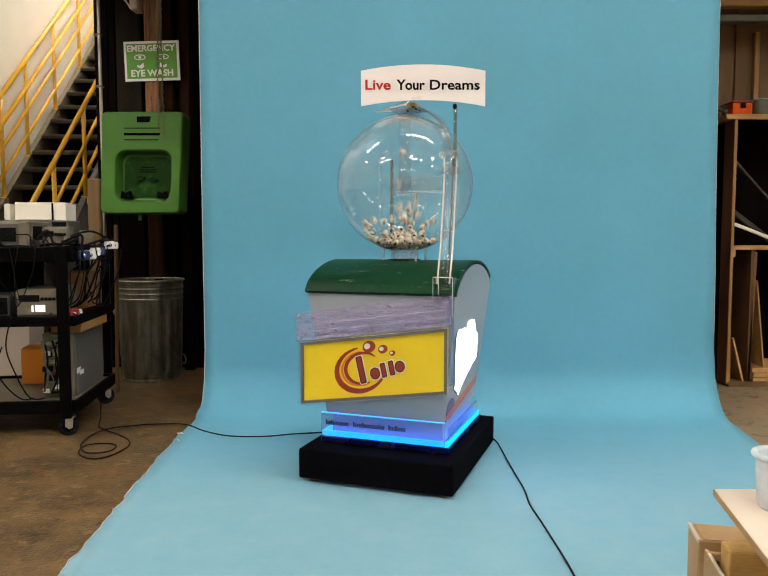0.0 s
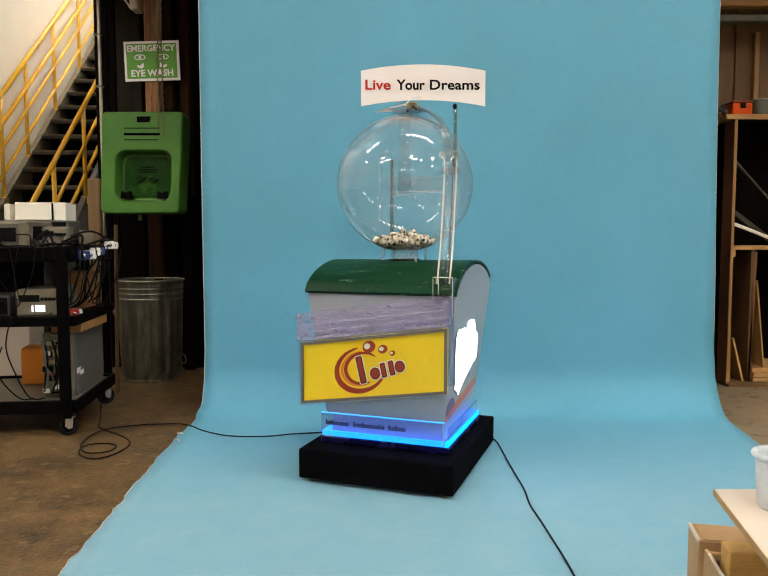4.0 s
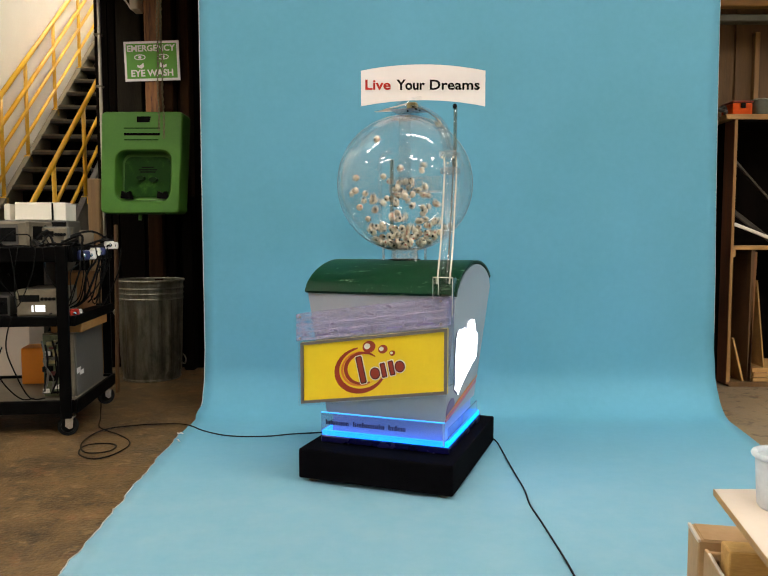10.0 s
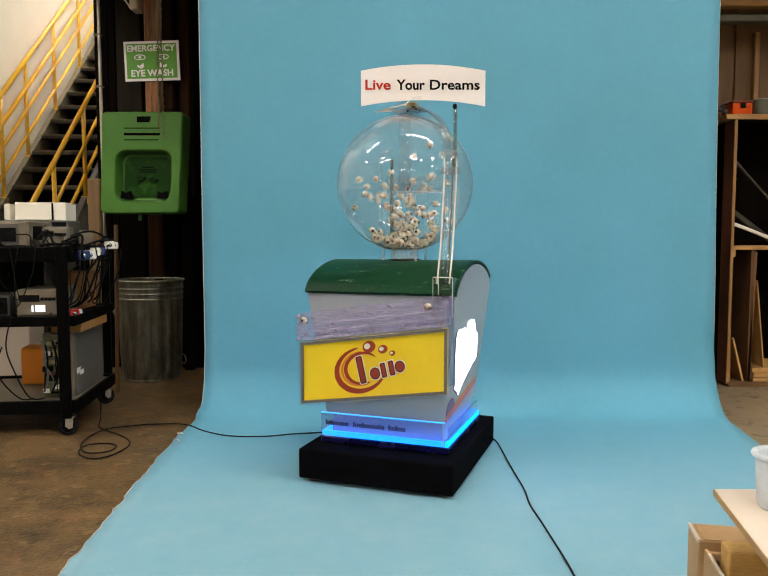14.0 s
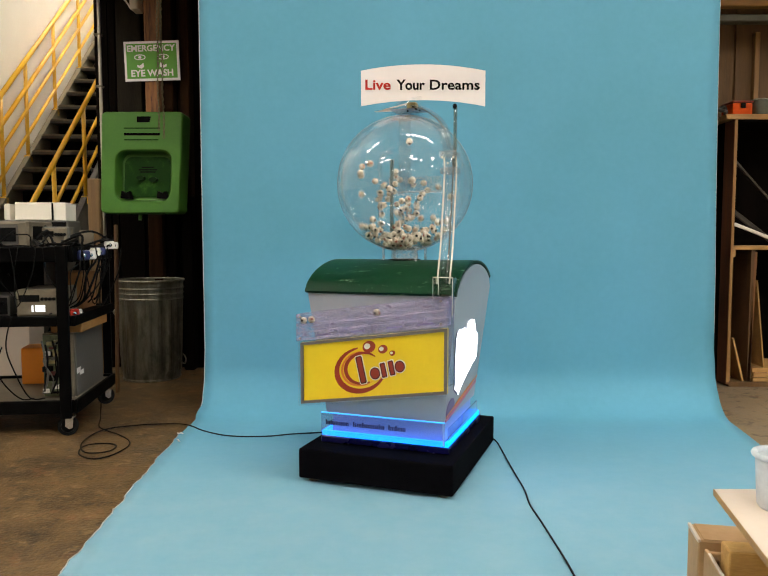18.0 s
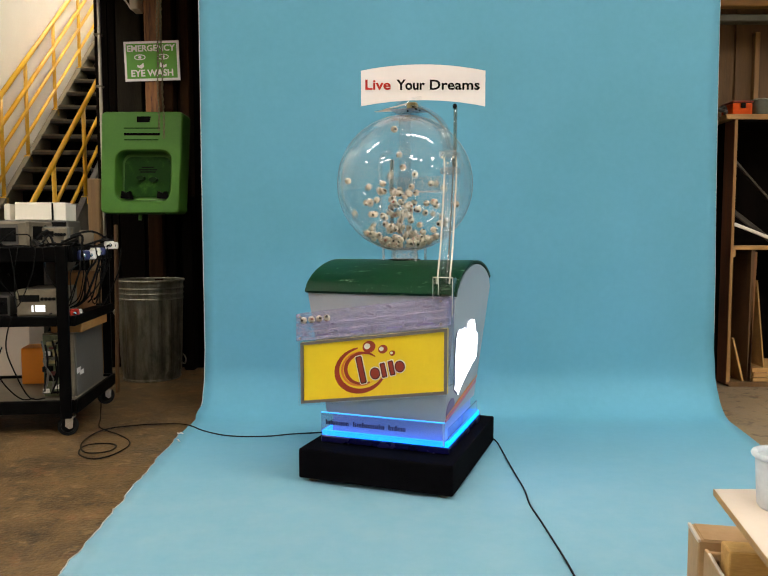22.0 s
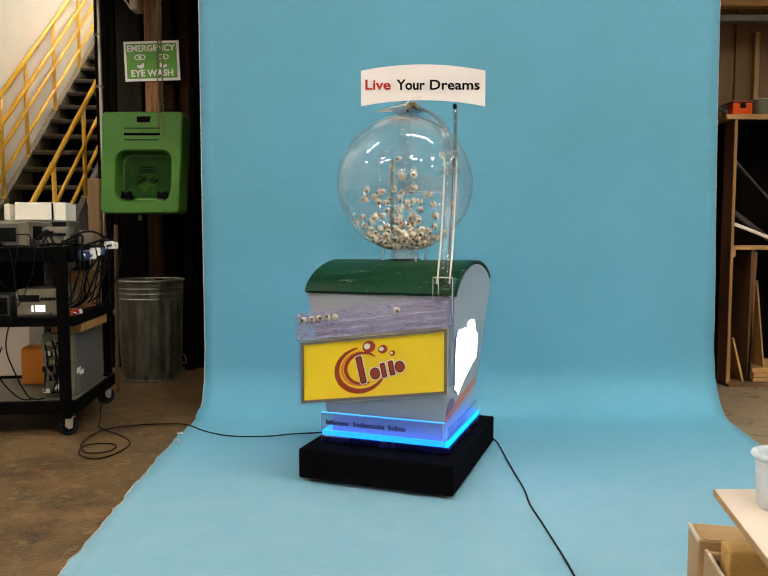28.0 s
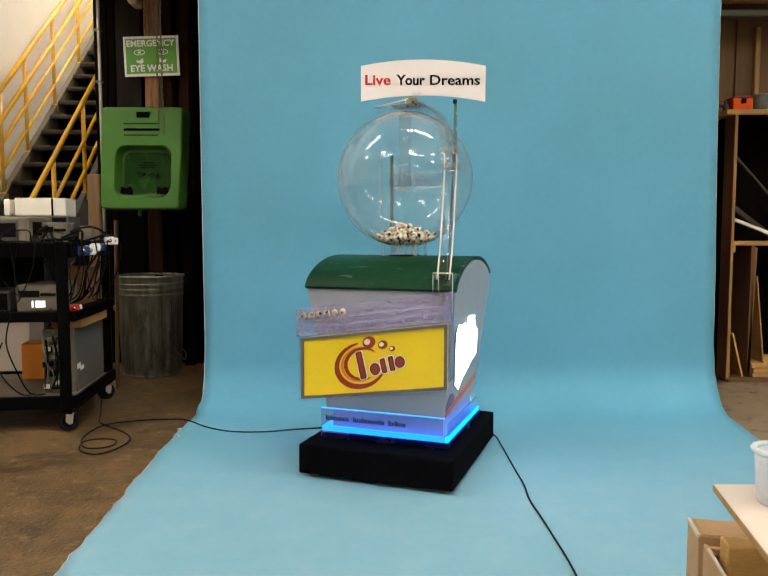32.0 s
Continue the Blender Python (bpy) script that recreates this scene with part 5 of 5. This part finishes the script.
for cx, cy, cz, cm, cl, cs in ((0.066, 0.06, 0.868, M_BLUEP, "blue cable plug hanging at the cart edge", 0.030), (0.066, 0.17, 0.868, M_WHITE, "white cable plug hanging at the cart edge", 0.030), (0.066, 0.26, 0.885, M_WBOX, "cream cable plug hanging at the cart edge", 0.026),
                               (0.066, 0.35, 0.885, M_BLUEP, "blue cable plug hanging at the cart edge", 0.026), (0.066, 0.54, 0.915, M_WHITE, "white cable plug hanging at the cart edge", 0.028), (0.066, 0.63, 0.915, M_WHITE, "white cable plug hanging at the cart edge", 0.024),
                               (-0.12, 0.46, 0.918, M_WHITE, "white cable plug lying on the cart", 0.022), (0.015, 0.06, 0.588, M_RED, "red cable plug lying on the cart", 0.022), (0.015, 0.12, 0.588, M_WHITE, "white cable plug lying on the cart", 0.018)):
    connector(cx, cy, cz, cm, cl, cs, 20)


carton("pale_carton", pose(-2.47, 4.42, 0, 0, 0, 3), 0.42, 0.22, 0.46, M_BOARD, "pale carton standing on the floor behind the cart", None)
instrument(on_cart(-0.48, 0.385, 0.588, 0), 0.50, 0.26, 0.295, M_GREY, "dark grey instrument at the back of the middle shelf", M_INK)
instrument(on_cart(-0.16, 0.30, 0.918, 6), 0.16, 0.16, 0.12, M_GREY, "small grey metal unit among the test leads", M_BEIGE)
tagged(part("pale_batten", box(-0.006, 0.006, -0.02, 0.02, 0, 1.06, 0.002), M_DIMPLY, at=pose(-1.688, 4.38, 0, -1, 0.6, 0)), "slim pale batten standing beside the trash can", "batten")


# ---- cables on the floor ----
def floor_cables():
    pts = [(-1.62, 3.98, 0.15), (-1.60, 3.90, 0.02), (-1.53, 3.72, 0.006), (-1.472, 3.56, 0.006), (-1.388, 3.471, 0.006), (-1.323, 3.418, 0.006), (-1.233, 3.317, 0.006),
           (-1.198, 3.221, 0.006), (-1.214, 3.102, 0.006), (-1.255, 3.038, 0.006), (-1.309, 3.034, 0.007), (-1.378, 3.10, 0.008), (-1.402, 3.21, 0.008), (-1.353, 3.252, 0.008), (-1.281, 3.245, 0.008), (-1.247, 3.198, 0.008),
           (-1.256, 3.133, 0.008), (-1.314, 3.106, 0.008), (-1.365, 3.116, 0.013), (-1.425, 3.237, 0.010), (-1.443, 3.384, 0.008), (-1.405, 3.49, 0.012), (-1.30, 3.575, 0.007), (-1.164, 3.607, 0.007), (-1.028, 3.578, 0.011), (-0.894, 3.449, 0.012), (-0.754, 3.371, 0.011), (-0.584, 3.363, 0.011), (-0.446, 3.406, 0.011), (-0.331, 3.43, 0.011), (-0.14, 3.42, 0.03), (-0.075, 3.38, 0.06)]
    cable("power_cable", pts, 0.0034, M_RUBBER, "black power cable coiled on the floor, running to the machine", 8)
    pts = [(0.48, 3.22, 0.06), (0.53, 3.25, 0.02), (0.538, 3.13, 0.011), (0.539, 2.83, 0.011), (0.541, 2.635, 0.011), (0.531, 2.486, 0.011), (0.538, 2.332, 0.011), (0.543, 2.177, 0.011), (0.547, 2.04, 0.011), (0.545, 1.9, 0.011), (0.53, 1.65, 0.011)]
    cable("power_cable", pts, 0.0034, M_RUBBER, "thin black cable lying across the blue backdrop", 8)


floor_cables()


# ---- right side: timber storage rack ----
def storage_rack():
    t = thing("storage_rack", pose(2.20, 4.55, 0), "rough timber storage rack holding offcuts of board", "storage rack")
    W2, D2 = 1.3, 0.44
    for x in (0.046, W2):
        part("front_stile", box(x, x + 0.020, 0.0, 0.13, 0.02, 1.735, 0.002), M_REDDISH, t, "dark red-brown stile")
        part("front_edge", box(x + 0.001, x + 0.019, -0.005, -0.0005, 0.031, 1.735, 0.001), M_WOODV, t, "pale worn front edge")
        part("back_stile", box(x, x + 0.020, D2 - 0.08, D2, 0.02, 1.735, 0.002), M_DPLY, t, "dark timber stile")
    # Dark side, underside and back sheets put the rack's inner shade into colour.
    part("side_panel", box(0.047, 0.053, 0.131, D2 - 0.081, 0.02, 1.735, 0), M_DARK, t, "added dark sheet for the shaded side gap")
    part("cleat", box(0.0665, 0.082, 0.0, 0.03, 0.855, 0.899, 0.001), M_WOODV, t, "small shelf cleat")
    part("top_board", box(-0.01, W2 + 0.03, -0.005, D2, 1.736, 1.768, 0.003), M_WOOD, t, "pale timber top")
    part("top_shade", box(0.067, W2 - 0.001, 0.012, D2, 1.722, 1.7355, 0), M_DARK, t, "dark sheet for the shade under the top")
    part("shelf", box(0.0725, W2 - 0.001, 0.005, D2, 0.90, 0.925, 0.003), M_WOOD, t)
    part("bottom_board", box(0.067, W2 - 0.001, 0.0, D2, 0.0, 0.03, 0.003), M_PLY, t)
    part("back_panel", box(0.0, W2, D2 + 0.001, D2 + 0.012, 0.02, 1.73, 0), M_DARK, t, "dark sheet for the shade inside the rack")
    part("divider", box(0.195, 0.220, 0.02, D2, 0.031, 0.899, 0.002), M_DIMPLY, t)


storage_rack()


def leaning(name, x0, z0, x1, z1, y, wid, thick, mat, label):
    a, b = Vector((x0, y, z0)), Vector((x1, y, z1))
    L = (b - a).length
    ang = math.atan2(x1 - x0, z1 - z0)
    ob = part(name, box(-thick / 2, thick / 2, 0, wid, 0, L, 0.002), mat, at=Matrix.Translation(a) @ Matrix.Rotation(ang, 4, "Y"))
    return tagged(ob, label, "board", "offcuts in the rack")


leaning("offcut_board", 2.290, 0.031, 2.285, 0.43, 4.60, 0.36, 0.018, M_WOODV, "narrow pale board standing in the rack")
leaning("offcut_board", 2.375, 0.031, 2.300, 0.32, 4.58, 0.35, 0.014, M_WOOD, "pale offcut leaning in the rack")
leaning("offcut_board", 2.405, 0.04, 2.425, 0.885, 4.57, 0.38, 0.020, M_POST, "brown plywood board standing in the rack")
leaning("offcut_board", 2.510, 0.125, 2.445, 0.70, 4.58, 0.36, 0.010, M_WOOD, "pale timber board leaning in the rack")
leaning("metal_bar", 2.72, 1.02, 2.285, 1.49, 4.62, 0.02, 0.016, M_BARS, "dark steel bar leaning on the rack shelf")
leaning("metal_bar", 2.66, 0.93, 2.30, 1.20, 4.75, 0.02, 0.03, M_BARS, "dark steel bar leaning on the rack shelf")
leaning("white_batten", 2.64, 0.927, 2.274, 1.068, 4.56, 0.02, 0.020, M_WBOX, "white painted batten lying across the shelf")
for k, (dx, dz) in enumerate(((0, 0.031), (0.012, 0.061), (0.004, 0.091))):
    tagged(part("stacked_board", box(2.43 + dx, 2.9, 4.56 + 0.01 * k, 4.96, dz, dz + 0.028, 0.003), M_WOOD), "rough timber board stacked flat in the rack", "board", "boards stacked in the rack")


def rack_top():
    t = thing("orange_tool_box", pose(2.325, 4.62, 1.768), "orange plastic tool box on top of the timber rack", "tool box")
    part("body", box(-0.06, 0.07, 0, 0.16, 0.002, 0.085, 0.010, seg=2), M_ORPL, t)
    part("lid_band", box(-0.064, 0.074, -0.004, 0.164, 0.086, 0.098, 0.003), M_BROWNRED, t, "dark red lid band")
    part("latch", box(-0.01, 0.02, -0.010, -0.001, 0.05, 0.082, 0.002), M_INK, t, "black latch")
    t = thing("paint_tin", pose(2.47, 4.68, 1.768), "dull grey-green tin on top of the timber rack", "tin")
    part("can", lathe([(0.05, 0), (0.052, 0.004), (0.052, 0.105), (0.049, 0.11)], 24), M_OLIVED, t, smooth=True)
    part("rim", lathe([(0.048, 0.111), (0.053, 0.111), (0.053, 0.117), (0.048, 0.117)], 24, closed=True), M_GALV, t)
    t = thing("timber_offcut", pose(2.62, 4.66, 1.768), "beige timber block on top of the rack", "offcut")
    part("block", box(-0.07, 0.10, 0, 0.14, 0, 0.125, 0.004), M_BOARD, t)
    t = thing("work_glove", pose(2.215, 4.60, 1.768), "crumpled grey work cloth on top of the rack", "cloth")
    part("cloth", sweep(smooth_path([(-0.0, 0.02, 0.012), (0.02, 0.05, 0.035), (0.0, 0.1, 0.05), (0.035, 0.12, 0.075), (0.06, 0.10, 0.05)], 4), 0.012, 8), M_GREY, t, smooth=True)


rack_top()


def upper_store():
    """Board partition with battens over the rack, and the beams of the gallery."""
    rng = random.Random(8)
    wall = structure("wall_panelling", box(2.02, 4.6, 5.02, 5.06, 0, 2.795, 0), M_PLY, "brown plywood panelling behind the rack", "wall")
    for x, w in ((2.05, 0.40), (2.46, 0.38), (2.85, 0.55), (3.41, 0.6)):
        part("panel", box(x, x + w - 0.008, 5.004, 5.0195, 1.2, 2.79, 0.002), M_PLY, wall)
    # Near-black lower panels: the shade behind the rack is in their colour.
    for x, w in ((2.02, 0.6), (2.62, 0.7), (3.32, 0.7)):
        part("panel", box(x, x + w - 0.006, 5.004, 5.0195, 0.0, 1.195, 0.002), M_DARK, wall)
    part("batten", box(2.575, 2.610, 4.965, 5.003, 1.78, 2.40, 0.003), M_WOODV, wall)
    b = part("gallery_beam", box(2.0, 4.6, 4.72, 4.80, 2.50, 2.60, 0.006), M_WOOD)
    tagged(b, "pale timber beam under the gallery", "beam")
    b = part("gallery_beam", box(2.0, 4.6, 4.74, 4.82, 2.405, 2.452, 0.006), M_OLIVED)
    tagged(b, "grey steel rail under the gallery beam", "beam")


upper_store()


# ---- front right: board, tub and crate ----
def work_board():
    t = thing("low_work_table", pose(0.739, 1.53, -0.011), "low table with a pale laminate top", "table")
    bm = bmesh.new()
    out = [(0.0, 0.0), (0.95, 0.0), (0.95, -0.85), (-0.165, -0.85)]
    prism(out, -0.014, lambda x, y, d: Vector((x, y, 0.43 + d)), bm)
    part("tabletop", bm, M_BOARD, t, "pale laminate top")
    part("edge_band", prism([(-0.0025, 0.0), (-0.001, 0.0), (-0.166, -0.85), (-0.1675, -0.85)], -0.014, lambda x, y, d: Vector((x, y, 0.43 + d))), M_WOOD, t, "raw board edge")
    for x, y in ((0.30, -0.06), (0.86, -0.06), (0.86, -0.78), (0.22, -0.78)):
        part("leg", box(x - 0.02, x + 0.02, y - 0.02, y + 0.02, 0.011, 0.4155, 0.003), M_WOODV, t)


work_board()


def tub():
    t = thing("plastic_tub", pose(0.830, 1.42, 0.419), "cloudy plastic tub with a rolled rim on the table", "tub")
    part("wall", lathe([(0.046, 0.0), (0.050, 0.006), (0.056, 0.112), (0.054, 0.112), (0.048, 0.008), (0.02, 0.004)], 40), M_TUB, t, smooth=True)
    part("rim", sweep([(0.057 * math.cos(a), 0.057 * math.sin(a), 0.111) for a in (2 * math.pi * k / 40 for k in range(41))], 0.0065, 8), M_TUB, t, "rolled plastic rim", True)


tub()


def crate():
    # a closed carton behind, an open crate with blocks before it
    t = thing("flat_topped_carton", pose(0.742, 1.662, 0, 0, 0, -11), "closed brown carton with a pale taped corner", "box")
    part("carton", box(0.0, 0.34, -0.098, 0.0, 0.0, 0.285, 0.003), M_KRAFT, t)
    part("edge_strip", box(-0.0015, 0.006, -0.098, 0.001, 0.2795, 0.2875, 0.001), M_BOARD, t, "pale cut edge")
    part("flap", box(0.012, 0.335, -0.096, -0.004, 0.2855, 0.288, 0.001), M_KRAFT, t, "brown top flap")
    t = thing("wooden_crate", pose(0.734, 1.560, 0, 0, 0, -11), "open wooden crate holding timber blocks beside the table", "crate")
    h = 0.268
    part("back_board", box(0.010, 0.33, -0.012, 0.0, 0.0, h - 0.004, 0.002), M_KRAFT, t)
    part("side_board", box(0.0, 0.010, -0.36, 0.0, 0.0, h, 0.002), M_KRAFT, t)
    part("front_board", box(0.010, 0.33, -0.36, -0.348, 0.0, h, 0.002), M_KRAFT, t)
    part("side_board", box(0.320, 0.33, -0.347, -0.013, 0.0, h, 0.002), M_KRAFT, t)
    part("edge_strip", box(0.001, 0.008, -0.36, -0.030, h + 0.0005, h + 0.004, 0.001), M_BOARD, t, "pale cut edge")
    part("floor_board", box(0.010, 0.320, -0.347, -0.013, 0.0, 0.012, 0), M_WOOD, t)
    part("corner_post", box(0.011, 0.026, -0.030, -0.0125, 0.0125, h - 0.012, 0.002), M_PLY, t, "dark corner post")
    m = pose(0.734, 1.560, 0, 0, 0, -11)
    for x, y, z, dz in ((0.032, -0.082, 0.300, 0.28), (0.036, -0.150, 0.232, 0.21), (0.050, -0.218, 0.226, 0.21), (0.042, -0.290, 0.200, 0.18)):
        b = part("timber_block", box(0, 0.22, 0, 0.060, -dz, 0.0, 0.003), M_SAWN, at=m @ pose(x, y, z, 0, 0, 2 - 30 * (x - 0.045)))
        tagged(b, "sawn yellow timber block standing in the crate", "offcut", "blocks in the crate")


crate()
# ---- lottery balls ----
BALLS, BALL_R = 146, 0.0137
# when each drawn ball reaches the rack
ARRIVE = (10.41, 13.80, 17.33, 20.31, 23.74, 27.48)
LIFT = 1.15


def ball_paths():
    """Balls tossed by an air jet in the drum; returns ten places a second for each, and the drawn ones."""
    rng = np.random.default_rng(7)
    n, R, r, dt, pre = BALLS, SPHERE_R - 0.0045, BALL_R, 0.01, 3.0
    p = rng.normal(0, 0.06, (n, 3))
    p[:, 2] = -0.1 + rng.uniform(-0.06, 0.1, n)
    v = np.zeros((n, 3))
    free = np.ones(n, bool)
    wob = np.zeros(3)
    upper = np.triu(np.ones((n, n), bool), 1)
    out, taken = [], []
    for k in range(int((pre + 32.0) / dt) + 2):
        t = k * dt - pre
        air = 1.0 if t < -0.20 else 0.0 if t < 4.3 else min(1.0, (t - 4.3) / 0.3) if t < 27.9 else max(0.0, 1 - (t - 27.9) / 1.1)
        if 2.4 < t < 4.25 or t > 30.9:
            # all at rest
            if k % 10 == 0:
                out.append(p.copy())
            continue
        a = np.zeros((n, 3))
        a[:, 2] = -9.8
        if air > 0:
            wob += (-wob * 3 + rng.normal(0, 1, 3) * 3.2) * dt * 5
            d2 = (p[:, 0] - wob[0] * 0.03) ** 2 + (p[:, 1] - wob[1] * 0.03) ** 2
            h = p[:, 2] + R
            jet = 4.6 * np.exp(-d2 / (0.065 + 0.2 * h) ** 2) * np.exp(-h / 0.30)
            flow = v.copy()
            flow[:, 2] -= jet * air
            a += -flow * np.linalg.norm(flow, axis=1)[:, None] * 3.3 * air
            a += rng.normal(0, 1, (n, 3)) * 16 * air
            a[:, :2] -= p[:, :2] * 5 * air
        else:
            a -= v * 0.35
        if t > 28.4:
            a[:, :2] -= p[:, :2] * 70
        elif air == 0:
            a[:, :2] -= p[:, :2] * 30
        v += a * dt
        p += v * dt
        idx = np.where(free)[0]
        touch = idx[:0]
        for it in range(10 if air == 0 else 2):
            q = p[idx]
            sq = (q * q).sum(1)
            one, two = np.nonzero((sq[:, None] + sq[None] - 2 * q @ q.T < 4 * r * r) & upper[:len(idx), :len(idx)])
            if len(one):
                one, two = idx[one], idx[two]
                d = p[one] - p[two]
                L = np.sqrt((d ** 2).sum(1)) + 1e-9
                nrm = d / L[:, None]
                push = nrm * (2 * r - L)[:, None] * (0.45 if air else 0.5)
                vn = ((v[one] - v[two]) * nrm).sum(1)
                kick = nrm * np.minimum(vn, 0)[:, None] * (0.56 if it == 0 else 0.375)
                if it == 0:
                    touch = np.union1d(one, two)
                np.add.at(p, one, push)
                np.add.at(p, two, -push)
                np.add.at(v, one, -kick)
                np.add.at(v, two, kick)
            q = p[idx]
            L = np.linalg.norm(q, axis=1)
            o = L > R - r
            if o.any():
                nn, j = q[o] / L[o][:, None], idx[o]
                p[j] = nn * (R - r)
                vn = np.clip((v[j] * nn).sum(1), 0, None)
                v[j] -= nn * vn[:, None] * (1.45 if it == 0 else 1)
        rho = np.hypot(p[:, 0], p[:, 1]) + 1e-9
        near = (p[:, 2] > -0.045) & (rho < 0.028 + r) & free
        p[near, :2] *= ((0.028 + r) / rho[near])[:, None]
        if air == 0:
            v[touch] *= 0.90
            v[np.linalg.norm(v, axis=1) < 0.03] *= 0.7
        for i, T in enumerate(ARRIVE):
            if len(taken) == i and t >= T - LIFT:
                dd = np.linalg.norm(p - np.array([0, 0, -0.07]), axis=1) + ~free * 9
                b = int(dd.argmin())
                taken.append(b)
                free[b] = False
        v[~free] = 0
        if k % 10 == 0 and t > -1e-6:
            out.append(p.copy())
    return np.array(out), taken


def along(pts, s):
    """The place a share s of the way along points."""
    pts = [Vector(q) for q in pts]
    lens = [(b - a).length for a, b in zip(pts, pts[1:])]
    go = s * sum(lens)
    for a, b, L in zip(pts, pts[1:], lens):
        if go <= L:
            return a.lerp(b, go / max(L, 1e-6))
        go -= L
    return pts[-1]


def drawn_place(start, t, arrive, slot):
    """Up the riser, over the top, down the chute, then rolling down the rack to its slot."""
    end_u = -0.3025 + slot * 0.0335
    if t < arrive:
        s = 1 - (arrive - t) / LIFT
        if s < 0.45:
            return along([start, (0, 0, 1.165), (0, 0, 1.515)], s / 0.45)
        return along(smooth_path(CHUTE), ((s - 0.45) / 0.55) ** 1.3)
    d = t - arrive
    u = max(end_u, 0.252 - (0.145 * d + 0.33 * d * d))
    return Vector((u, -0.358, track_z(u)))


def ball_mesh():
    bm = bmesh.new()
    bmesh.ops.create_icosphere(bm, subdivisions=3, radius=BALL_R)
    me = mesh_from(bm, "lottery_ball", True)
    me.materials.append(M_BALL)
    return me


def mark_mesh(width, height, tilt, mat):
    """A number mark that hugs the ball."""
    bm = bmesh.new()
    grid = {}
    for i in range(5):
        for j in range(4):
            a, b = (i / 4 - 0.5) * width, (j / 3 - 0.5) * height
            q = Vector((math.cos(b) * math.cos(a), math.cos(b) * math.sin(a), math.sin(b))) * (BALL_R + 0.0003)
            grid[i, j] = bm.verts.new(Matrix.Rotation(tilt, 3, "Y") @ q)
    for i in range(4):
        for j in range(3):
            bm.faces.new((grid[i, j], grid[i + 1, j], grid[i + 1, j + 1], grid[i, j + 1]))
    me = mesh_from(bm, "number_mark", True)
    me.materials.append(mat)
    return me


def make_balls():
    body = ball_mesh()
    marks = [mark_mesh(0.85, 0.7, 0, M_INK), mark_mesh(0.7, 0.85, math.pi, M_INK), mark_mesh(0.7, 0.6, math.pi / 2, M_INK), mark_mesh(0.6, 0.6, -math.pi / 2, M_BROWNRED)]
    balls = []
    for k in range(BALLS):
        b = new("lottery_ball", body)
        tagged(b, "ivory lottery ball with a dark printed number mark", "ball", "lottery balls of the machine")
        for m in marks:
            part("number_mark", m, None, b, "dark number mark")
        balls.append(b)
    return balls


def motions():
    rng = np.random.default_rng(3)
    track, taken = ball_paths()
    for k, ball in enumerate(make_balls()):
        turn = Euler(rng.uniform(-3, 3, 3)).to_quaternion()
        arrive = ARRIVE[taken.index(k)] if k in taken else 99.0
        slot = taken.index(k) if k in taken else 0
        rows, last, still = [], None, None
        go = arrive - LIFT
        for i in range(321):
            t = i / 10
            p = Vector(track[i][k]) + Vector((0, 0, SPHERE_Z))
            if t > go:
                at = track[min(int(go * 10), 320)][k]
                p = drawn_place(Vector(at) + Vector((0, 0, SPHERE_Z)), t, arrive, slot)
            speed = (p - last).length if last is not None else 1.0
            if speed > 0.002:
                if still:
                    rows.append(still)
                    still = None
                axis = Vector(rng.normal(0, 1, 3)).normalized()
                turn = Matrix.Rotation(min(1.2, speed / 0.03), 3, axis).to_quaternion() @ turn
                rows.append((t, MACHINE @ Matrix.LocRotScale(p, turn, None)))
                last = p
            else:
                still = (t, MACHINE @ Matrix.LocRotScale(last, turn, None))
        if still:
            rows.append(still)
        walk(ball, rows)


motions()
